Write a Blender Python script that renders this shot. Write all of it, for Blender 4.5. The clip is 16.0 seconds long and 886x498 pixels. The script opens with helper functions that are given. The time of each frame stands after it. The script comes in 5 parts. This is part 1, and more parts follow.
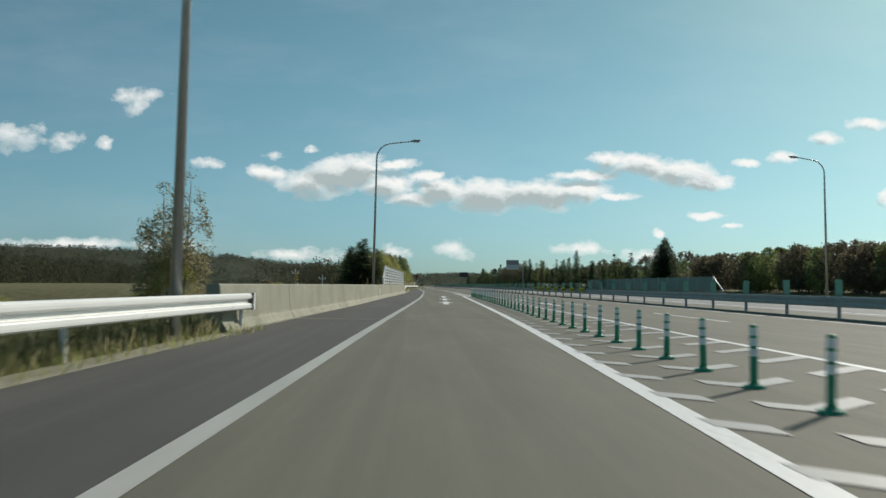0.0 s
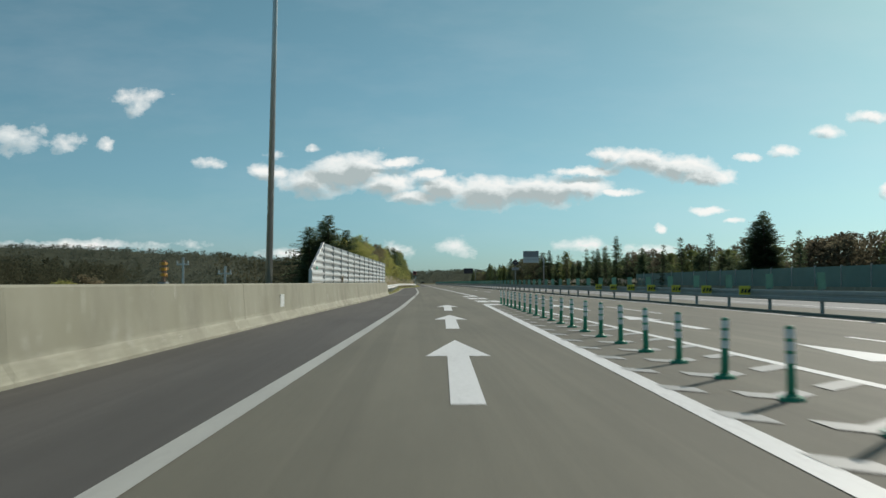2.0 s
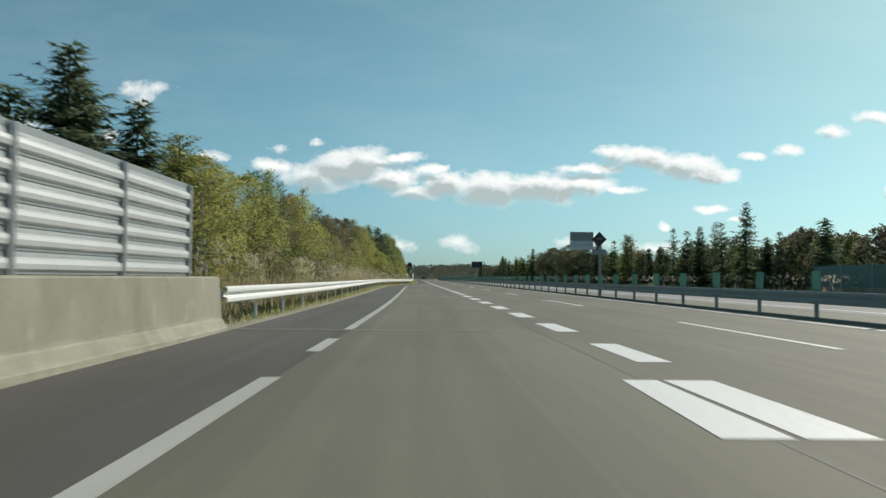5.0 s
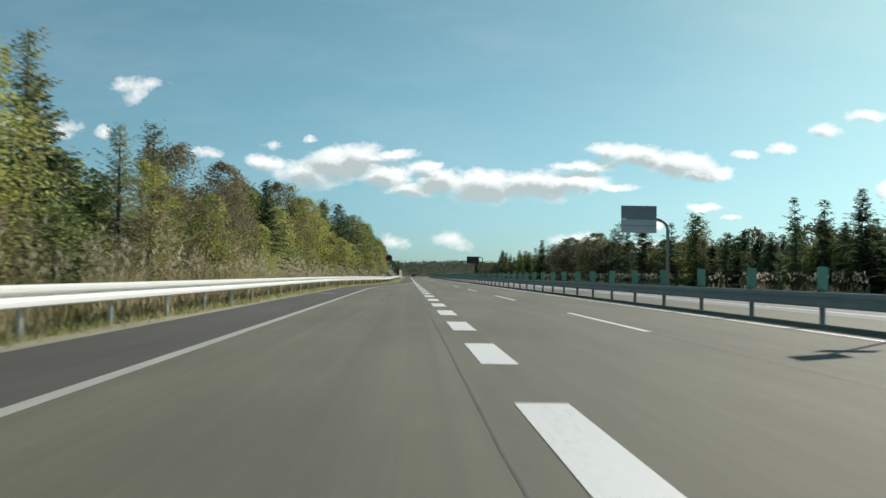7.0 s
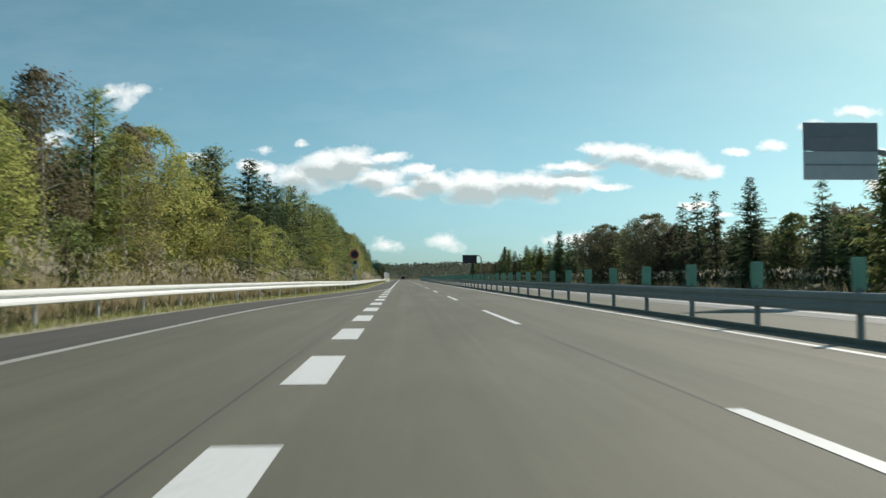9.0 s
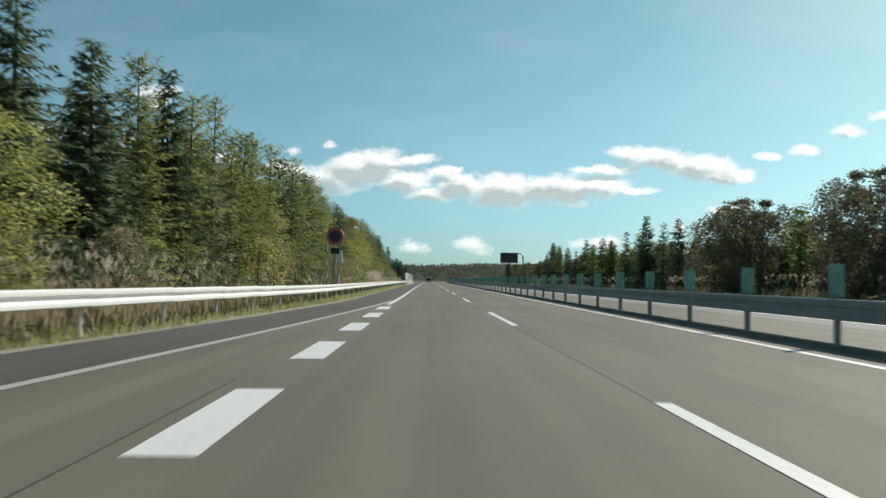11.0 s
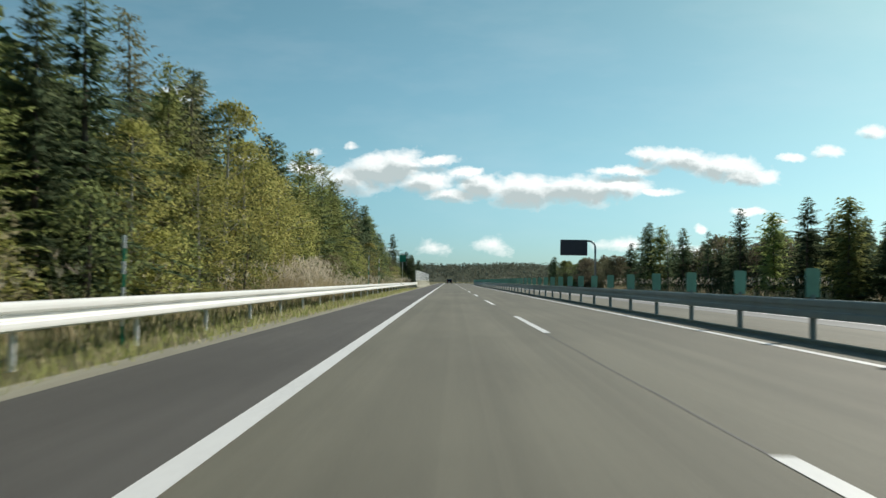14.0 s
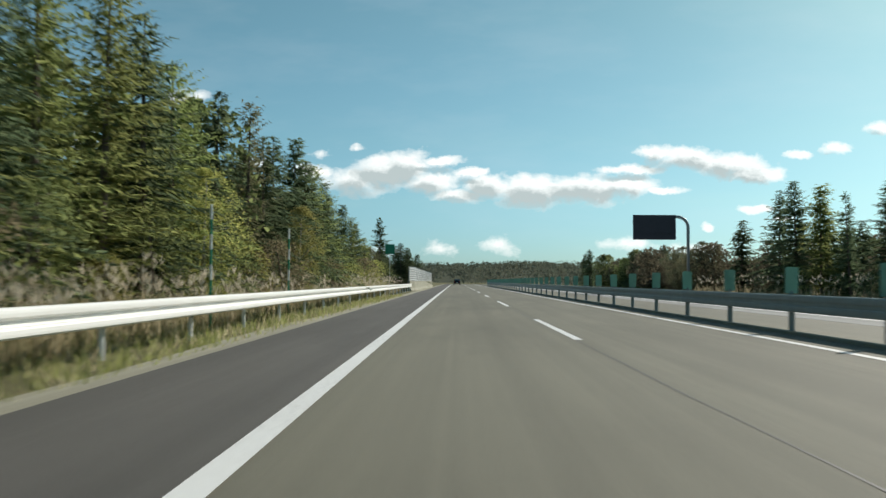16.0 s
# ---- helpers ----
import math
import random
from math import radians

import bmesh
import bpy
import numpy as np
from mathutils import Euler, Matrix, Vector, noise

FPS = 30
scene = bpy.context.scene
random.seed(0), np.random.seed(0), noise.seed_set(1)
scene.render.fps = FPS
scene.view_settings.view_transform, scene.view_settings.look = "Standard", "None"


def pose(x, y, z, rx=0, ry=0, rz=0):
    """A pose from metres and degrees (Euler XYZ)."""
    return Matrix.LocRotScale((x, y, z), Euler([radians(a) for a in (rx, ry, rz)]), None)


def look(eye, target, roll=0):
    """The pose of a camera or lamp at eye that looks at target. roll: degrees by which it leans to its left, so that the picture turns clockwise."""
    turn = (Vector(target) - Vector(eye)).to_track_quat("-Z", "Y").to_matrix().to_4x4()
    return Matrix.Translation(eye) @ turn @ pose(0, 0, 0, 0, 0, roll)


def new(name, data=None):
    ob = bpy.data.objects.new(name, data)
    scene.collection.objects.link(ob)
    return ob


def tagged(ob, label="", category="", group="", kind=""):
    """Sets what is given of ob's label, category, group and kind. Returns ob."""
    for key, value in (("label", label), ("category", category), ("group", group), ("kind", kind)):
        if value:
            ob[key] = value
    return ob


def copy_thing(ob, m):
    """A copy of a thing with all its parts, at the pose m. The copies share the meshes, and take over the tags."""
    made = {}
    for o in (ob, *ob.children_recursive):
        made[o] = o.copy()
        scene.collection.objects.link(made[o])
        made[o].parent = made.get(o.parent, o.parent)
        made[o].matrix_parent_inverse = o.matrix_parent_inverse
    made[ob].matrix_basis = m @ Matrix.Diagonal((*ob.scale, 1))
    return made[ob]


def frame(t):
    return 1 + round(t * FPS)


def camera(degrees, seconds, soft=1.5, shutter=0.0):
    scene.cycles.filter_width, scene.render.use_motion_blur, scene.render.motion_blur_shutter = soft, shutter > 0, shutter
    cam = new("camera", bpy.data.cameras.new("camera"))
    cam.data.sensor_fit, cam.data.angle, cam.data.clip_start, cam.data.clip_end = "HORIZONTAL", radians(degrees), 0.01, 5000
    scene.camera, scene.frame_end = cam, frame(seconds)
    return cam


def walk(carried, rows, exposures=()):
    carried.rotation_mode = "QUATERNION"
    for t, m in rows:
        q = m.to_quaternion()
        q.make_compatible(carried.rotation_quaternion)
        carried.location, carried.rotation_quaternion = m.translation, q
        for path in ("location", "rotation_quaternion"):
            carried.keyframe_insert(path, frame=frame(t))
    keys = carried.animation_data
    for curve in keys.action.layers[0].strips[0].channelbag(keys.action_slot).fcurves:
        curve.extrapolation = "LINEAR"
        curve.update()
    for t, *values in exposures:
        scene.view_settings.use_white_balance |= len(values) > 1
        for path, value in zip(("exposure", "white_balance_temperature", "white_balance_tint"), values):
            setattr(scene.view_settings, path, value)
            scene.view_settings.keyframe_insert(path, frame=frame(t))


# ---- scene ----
from functools import lru_cache

# ---------------------------------------------------------------- camera
EYE = 1.02
PATH = [
    (0.0, 0.000, -0.000, -1.89, 2.40, -0.57),
    (0.5, 0.397, 9.387, -1.91, 2.38, -0.58),
    (1.0, 0.719, 18.762, -1.90, 2.30, -0.28),
    (1.5, 0.975, 28.114, -1.85, 2.24, 0.01),
    (2.0, 1.231, 37.430, -1.72, 2.24, 0.03),
    (2.5, 1.496, 46.698, -1.58, 2.19, -0.02),
    (3.0, 1.786, 55.909, -1.51, 2.17, 0.06),
    (3.5, 2.044, 65.060, -1.49, 2.12, 0.15),
    (4.0, 2.169, 74.152, -1.51, 2.09, -0.02),
    (4.5, 2.330, 83.221, -1.52, 2.02, -0.31),
    (5.0, 2.541, 92.291, -1.54, 1.94, -0.64),
    (5.5, 2.818, 101.383, -1.58, 1.85, -0.94),
    (6.0, 3.177, 110.520, -1.65, 1.78, -1.13),
    (6.5, 3.634, 119.723, -1.78, 1.75, -1.12),
    (7.0, 4.204, 129.016, -1.98, 1.76, -0.78),
    (7.5, 4.704, 138.330, -2.24, 1.82, -0.43),
    (8.0, 5.155, 147.687, -2.40, 1.83, -0.03),
    (8.5, 5.505, 157.118, -2.54, 1.87, 0.00),
    (9.0, 5.943, 166.646, -2.41, 1.91, 0.18),
    (9.5, 6.189, 176.301, -2.09, 1.95, 0.15),
    (10.0, 6.288, 186.079, -1.64, 1.99, -0.02),
    (10.5, 6.283, 195.975, -1.13, 2.02, -0.27),
    (11.0, 6.217, 205.987, -0.63, 2.05, -0.51),
    (11.5, 6.136, 216.110, -0.21, 2.09, -0.67),
    (12.0, 6.083, 226.341, 0.06, 2.12, -0.66),
    (12.5, 6.020, 236.669, 0.26, 2.15, -0.74),
    (13.0, 5.915, 247.091, 0.43, 2.11, -0.81),
    (13.5, 5.828, 257.562, 0.58, 2.13, -0.92),
    (14.0, 5.733, 268.044, 0.73, 2.11, -0.68),
    (14.5, 5.647, 278.543, 0.89, 2.13, -0.53),
    (15.0, 5.507, 289.064, 0.96, 2.15, -0.57),
    (15.5, 5.347, 299.615, 1.04, 2.11, -0.52),
    (16.0, 5.270, 310.186, 1.18, 2.14, -0.18),
]

cam = camera(54.7, 16.0, soft=1.5, shutter=0.24)
walk(cam, [(t, pose(x, y, EYE, 90 + pitch, roll, yaw)) for t, x, y, yaw, pitch, roll in PATH],
     [(0.0, -0.24), (2.5, -0.24), (4.2, -0.16), (6.5, 0.0), (9.0, 0.03), (12.0, 0.06), (16.0, 0.06)])

# ---------------------------------------------------------------- sky and sun
SUN_AZ, SUN_EL = 42.0, 31.0          # degrees to the right of straight ahead, and above the horizon
scene.view_settings.exposure = 0.0


class Nodes:
    """Short hand for one node tree."""

    def __init__(self, tree):
        self.tree = tree
        tree.nodes.clear()

    def add(self, kind, ins=(), operation="", blend=""):
        n = self.tree.nodes.new(kind)
        if operation:
            n.operation = operation
        if blend:
            n.data_type, n.blend_type = "RGBA", blend
        for k, v in dict(ins).items():
            s = n.inputs[k]
            if isinstance(v, bpy.types.NodeSocket):
                self.tree.links.new(v, s)
            else:
                s.default_value = v
        return n

    def math(self, op, a, b=0.0, c=0.0):
        return self.add("ShaderNodeMath", {0: a, 1: b, 2: c}, operation=op).outputs[0]

    def vec(self, op, a, b=(0, 0, 0), out="Vector"):
        return self.add("ShaderNodeVectorMath", {0: a, 1: b}, operation=op).outputs[out]

    def mix(self, f, a, b, blend="MIX"):
        n = self.add("ShaderNodeMix", {0: f}, blend=blend)
        for k, v in ((6, a), (7, b)):
            if isinstance(v, bpy.types.NodeSocket):
                self.tree.links.new(v, n.inputs[k])
            else:
                n.inputs[k].default_value = v
        return n.outputs[2]

    def ramp(self, f, stops):
        n = self.add("ShaderNodeValToRGB", {0: f})
        el = n.color_ramp.elements
        while len(el) < len(stops):
            el.new(0.5)
        for e, (p, c) in zip(el, stops):
            e.position = p
            e.color = (c, c, c, 1) if isinstance(c, (int, float)) else (*c, 1)
        return n.outputs[0]

    def noise(self, vec, scale, detail=4, rough=0.55, out=0):
        n = self.add("ShaderNodeTexNoise", {"Vector": vec, "Scale": scale, "Detail": detail, "Roughness": rough})
        return n.outputs[out]


world = bpy.data.worlds.new("sky")
scene.world = world
world.use_nodes = True
W = Nodes(world.node_tree)
sky = W.add("ShaderNodeTexSky")
sky.sky_type, sky.sun_disc = "NISHITA", False
sky.sun_elevation, sky.sun_rotation = radians(SUN_EL), radians(SUN_AZ)
sky.air_density, sky.dust_density, sky.ozone_density = 1.0, 0.6, 1.6
direction = W.add("ShaderNodeTexCoord").outputs["Generated"]
sep = W.add("ShaderNodeSeparateXYZ", {0: direction})
ahead = W.math("MAXIMUM", sep.outputs[1], 0.02)
flat = W.add("ShaderNodeCombineXYZ", {0: W.math("DIVIDE", sep.outputs[0], ahead), 1: W.math("DIVIDE", sep.outputs[2], ahead)}).outputs[0]
wob = W.vec("SUBTRACT", W.noise(flat, 26.0, 5, 0.55, 1), (0.5, 0.5, 0.5))
wob2 = W.vec("SUBTRACT", W.noise(flat, 130.0, 4, 0.65, 1), (0.5, 0.5, 0.5))
warped = W.vec("ADD", flat, W.vec("ADD", W.vec("MULTIPLY", wob, (0.040, 0.016, 0)), W.vec("MULTIPLY", wob2, (0.009, 0.005, 0))))

# cumulus banks: (across, up, half width, half height), as slopes from straight ahead
BANK_WEST = [(-0.120, 0.116, 0.042, 0.018), (-0.090, 0.129, 0.046, 0.022), (-0.062, 0.135, 0.038, 0.021), (-0.034, 0.116, 0.040, 0.016), (-0.002, 0.101, 0.036, 0.011), (-0.026, 0.141, 0.034, 0.006), (-0.172, 0.130, 0.026, 0.011)]
BANK_MID = [(0.034, 0.112, 0.042, 0.018), (0.086, 0.106, 0.060, 0.021), (0.140, 0.107, 0.060, 0.020), (0.190, 0.111, 0.044, 0.014), (0.230, 0.107, 0.036, 0.005), (0.200, 0.130, 0.044, 0.006), (0.014, 0.127, 0.026, 0.006)]
BANK_EAST = [(0.226, 0.149, 0.026, 0.011), (0.262, 0.143, 0.052, 0.015), (0.312, 0.135, 0.056, 0.016), (0.346, 0.125, 0.038, 0.011)]
PUFFS_WEST = [(-0.328, 0.217, 0.030, 0.009), (-0.322, 0.207, 0.014, 0.012), (-0.462, 0.168, 0.034, 0.017), (-0.408, 0.163, 0.018, 0.010), (-0.366, 0.158, 0.011, 0.008), (-0.240, 0.140, 0.020, 0.006), (-0.163, 0.151, 0.012, 0.006), (-0.122, 0.157, 0.010, 0.004)]
PUFFS_EAST = [(0.345, 0.085, 0.024, 0.005), (0.375, 0.072, 0.013, 0.004), (0.283, 0.064, 0.009, 0.005), (0.392, 0.148, 0.015, 0.006), (0.437, 0.157, 0.022, 0.008), (0.486, 0.180, 0.023, 0.010), (0.541, 0.198, 0.034, 0.008), (0.565, 0.110, 0.014, 0.014)]
PUFFS_LOW = [(0.042, 0.040, 0.021, 0.011), (0.195, 0.043, 0.034, 0.008), (0.276, 0.040, 0.030, 0.007), (-0.024, 0.036, 0.018, 0.009), (-0.135, 0.034, 0.045, 0.008), (-0.400, 0.043, 0.130, 0.007), (0.545, 0.047, 0.035, 0.008)]


def cover(at):
    total = None
    for bank, weight in ((BANK_WEST, 1.0), (BANK_MID, 1.0), (BANK_EAST, 1.0), (PUFFS_WEST, 0.46), (PUFFS_EAST, 0.86), (PUFFS_LOW, 0.42)):
        for a, e, ra, re in bank:
            d = W.vec("MULTIPLY", W.vec("SUBTRACT", at, (a, e, 0)), (1 / ra, 1 / re, 0))
            v = W.math("MULTIPLY", W.math("SUBTRACT", 1.0, W.vec("LENGTH", d, out="Value")), weight)
            total = v if total is None else W.math("MAXIMUM", total, v)
    return total


body = cover(warped)
above = cover(W.vec("ADD", warped, (0.009, 0.010, 0)))
fine = W.noise(W.vec("MULTIPLY", flat, (1.0, 1.5, 1.0)), 34.0, 8, 0.60)
thick = W.math("ADD", body, W.math("MULTIPLY", W.math("SUBTRACT", fine, 0.5), 1.5))
alpha = W.ramp(W.math("ADD", thick, 0.30), [(0.24, 0.0), (0.46, 0.42), (0.84, 0.98)])
shade = W.ramp(W.math("ADD", W.math("MULTIPLY", above, 0.95), W.math("MULTIPLY", W.math("SUBTRACT", fine, 0.5), 1.1)), [(0.0, (1.0, 1.0, 0.98)), (0.25, (0.84, 0.89, 0.89)), (0.60, (0.45, 0.52, 0.53))])
tint = W.mix(W.ramp(sep.outputs[2], [(0.0, 0.0), (0.30, 1.0)]), (0.63, 0.94, 1.04, 1), (0.73, 1.05, 0.91, 1))
tint = W.mix(W.ramp(sep.outputs[2], [(0.0, 1.0), (0.16, 0.0)]), tint, (0.55, 0.89, 1.10, 1))
tint = W.mix(W.ramp(sep.outputs[2], [(0.01, 1.0), (0.09, 0.0)]), tint, (0.50, 0.85, 1.20, 1))
blue = W.mix(1.0, sky.outputs[0], tint, "MULTIPLY")
lit = W.mix(1.0, shade, (13.4, 13.4, 13.2, 1), "MULTIPLY")
front = W.math("GREATER_THAN", sep.outputs[1], 0.03)
veil = W.ramp(W.noise(W.vec("MULTIPLY", flat, (1.0, 3.2, 1)), 3.2, 5, 0.6), [(0.45, 0.0), (0.75, 0.10)])
hazy = W.mix(W.math("MULTIPLY", veil, front), blue, (11.0, 11.4, 11.6, 1))
full = W.mix(W.math("MULTIPLY", alpha, front), hazy, lit)
bg = W.add("ShaderNodeBackground", {"Color": full, "Strength": 0.083})
W.tree.links.new(bg.outputs[0], W.add("ShaderNodeOutputWorld").inputs[0])

lamp = bpy.data.lights.new("sun", "SUN")
lamp.energy, lamp.angle, lamp.color = 4.4, radians(0.6), (1.0, 0.93, 0.82)
sun = new("sun", lamp)
sun_way = Vector((math.sin(radians(SUN_AZ)) * math.cos(radians(SUN_EL)), math.cos(radians(SUN_AZ)) * math.cos(radians(SUN_EL)), math.sin(radians(SUN_EL))))
sun.matrix_world = look(Vector((0, 100, 40)) + 60 * sun_way, (0, 100, 40))
tagged(sun, kind="structure")

# ---------------------------------------------------------------- the road's line


def road_x(y):
    """x of the left edge of the main carriageway."""
    def curve(s):
        q = s / 100
        return 5.857 - 0.4723 * q ** 2 + 0.11618 * q ** 3 - 0.00919 * q ** 4
    if y < 0:
        return 5.857
    if y > 360:
        return curve(360) + (y - 360) * (curve(360) - curve(359))
    return curve(y)


def at(u, y, z=0.0):
    return Vector((road_x(y) + u, y, z))


def heading(y):
    return -math.degrees(math.atan(road_x(y + 0.5) - road_x(y - 0.5)))


def table(*rows):
    """A smooth way through (y, value) pairs."""
    d = [(q - p) / (b - a) for (a, p), (b, q) in zip(rows, rows[1:])]
    slopes = [d[0]] + [2 * a * b / (a + b) if a * b > 0 else 0.0 for a, b in zip(d, d[1:])] + [d[-1]]

    def f(y):
        if y <= rows[0][0]:
            return rows[0][1]
        for (a, p), (b, q) in zip(rows, rows[1:]):
            if y <= b:
                i = rows.index((a, p))
                m0, m1 = slopes[i] * (b - a), slopes[i + 1] * (b - a)
                k = (y - a) / (b - a)
                return p * (2 * k ** 3 - 3 * k * k + 1) + m0 * (k ** 3 - 2 * k * k + k) + q * (3 * k * k - 2 * k ** 3) + m1 * (k ** 3 - k * k)
        return rows[-1][1]
    return f


edge_line = table((-60, -9.5), (9, -7.18), (19, -6.87), (38, -6.2), (57, -5.54), (75, -5.0), (87, -4.75), (100, -4.45), (125, -4.02), (140, -3.93), (190, -3.85), (226, -1.3), (240, -0.4), (248, -0.02))
gore_line = table((-60, -7.0), (8, -3.62), (27, -2.85), (50, -2.1), (77, -1.25))
wall_toe = table((-60, -12.0), (17, -9.65), (42, -8.57), (80, -7.5), (108, -6.5))
paved_edge = table((-60, -12.4), (17, -9.9), (108, -6.45), (140, -6.05), (190, -5.95), (230, -3.0), (250, -2.12), (400, -2.05))
rail_line = table((-60, -12.9), (17, -10.3), (108, -6.95), (130, -6.65), (192, -7.0), (230, -4.2), (250, -3.45), (300, -3.4), (400, -3.4))

# ---------------------------------------------------------------- materials


def material(name):
    m = bpy.data.materials.new(name)
    m.use_nodes = True
    return m, Nodes(m.node_tree)


def finish(n, color, rough=0.8, metal=0.0, bump=None, strength=0.3, distance=0.02, spec=0.5, trans=None):
    b = n.add("ShaderNodeBsdfPrincipled", {"Base Color": color, "Roughness": rough, "Metallic": metal, "Specular IOR Level": spec})
    if bump is not None:
        h = n.add("ShaderNodeBump", {"Height": bump, "Strength": strength, "Distance": distance})
        n.tree.links.new(h.outputs[0], b.inputs["Normal"])
    shader = b.outputs[0]
    if trans is not None:
        t = n.add("ShaderNodeBsdfTranslucent", {"Color": color})
        shader = n.add("ShaderNodeMixShader", {0: trans, 1: shader, 2: t.outputs[0]}).outputs[0]
    n.tree.links.new(shader, n.add("ShaderNodeOutputMaterial").inputs[0])


def place(n):
    return n.add("ShaderNodeNewGeometry").outputs["Position"]


def rgb(*c):
    return (*c, 1)


def asphalt(name, base, warm):
    m, n = material(name)
    p = place(n)
    grit = n.noise(p, 55, 3, 0.7)
    blot = n.noise(n.vec("MULTIPLY", p, (0.5, 0.06, 1)), 1.0, 4)
    streak = n.noise(n.vec("MULTIPLY", p, (1.6, 0.015, 1)), 1.0, 3)
    c = n.mix(n.ramp(blot, [(0.35, 0), (0.7, 1)]), rgb(*[base * k * 0.86 for k in warm]), rgb(*[base * k * 1.12 for k in warm]))
    c = n.mix(n.math("MULTIPLY", n.ramp(streak, [(0.42, 0), (0.62, 1)]), 0.70), c, rgb(*[base * 0.72 * k for k in warm]))
    c = n.mix(n.math("MULTIPLY", n.ramp(grit, [(0.4, 0), (0.65, 1)]), 0.3), c, rgb(*[base * 1.6 * k for k in warm]))
    dirt = n.noise(n.vec("MULTIPLY", p, (1.0, 0.22, 1)), 0.35, 6, 0.65)
    c = n.mix(n.math("MULTIPLY", n.ramp(dirt, [(0.43, 0), (0.66, 1)]), 0.68), c, rgb(*[base * 0.66 * k for k in warm]))
    track = n.noise(n.vec("MULTIPLY", p, (5.0, 0.03, 1)), 1.0, 3, 0.6)
    c = n.mix(n.math("MULTIPLY", n.ramp(track, [(0.5, 0), (0.72, 1)]), 0.22), c, rgb(*[base * 1.35 * k for k in warm]))
    finish(n, c, n.math("ADD", 0.72, n.math("MULTIPLY", grit, 0.2)), bump=grit, strength=0.5, distance=0.008, spec=0.35)
    return m


M_ROAD = asphalt("asphalt", 0.152, (1.08, 1.03, 0.77))
M_SHOULDER = asphalt("shoulder_asphalt", 0.092, (1.06, 1.0, 0.90))
# sun glare on the opposite carriageway, given as a lighter base colour
M_SUNPALE = asphalt("sun_paled_asphalt", 0.26, (1.0, 1.0, 0.97))


def paint(name, color, wear=0.5):
    m, n = material(name)
    p = place(n)
    worn = n.ramp(n.noise(p, 14, 6, 0.75), [(wear - 0.12, 1), (wear + 0.1, 0)])
    broad = n.ramp(n.noise(n.vec("MULTIPLY", p, (1, 0.2, 1)), 1.3, 3), [(0.3, 0.45), (0.6, 0.1)])
    c = n.mix(n.math("MULTIPLY", worn, broad), rgb(*color), rgb(0.22, 0.215, 0.2))
    finish(n, c, 0.6, bump=n.noise(p, 60, 3), strength=0.2, distance=0.004)
    return m


M_LINE = paint("white_road_paint", (0.80, 0.80, 0.78), 0.46)
M_OLDLINE = paint("worn_white_road_paint", (0.50, 0.50, 0.45), 0.58)


M_FADED = paint("faded_white_road_paint", (0.42, 0.42, 0.40), 0.60)


M_SCAR = paint("erased_road_paint", (0.27, 0.27, 0.24), 0.50)


def plain(name, color, rough=0.6, metal=0.0, vary=0.12, scale=3.0, spec=0.5, trans=None, bump=0.15):
    m, n = material(name)
    p = place(n)
    v = n.noise(p, scale, 5, 0.6)
    s = n.noise(p, scale * 9, 3, 0.6)
    r = n.add("ShaderNodeObjectInfo").outputs["Random"]
    k = n.math("ADD", n.math("MULTIPLY", n.math("SUBTRACT", v, 0.5), vary * 3), n.math("MULTIPLY", n.math("SUBTRACT", r, 0.5), vary))
    k = n.math("ADD", k, n.math("MULTIPLY", n.math("SUBTRACT", s, 0.5), vary))
    c = n.add("ShaderNodeHueSaturation", {"Color": rgb(*color), "Value": n.math("ADD", 1.0, k)}).outputs[0]
    finish(n, c, rough, metal, bump=s, strength=bump, distance=0.01, spec=spec, trans=trans)
    return m


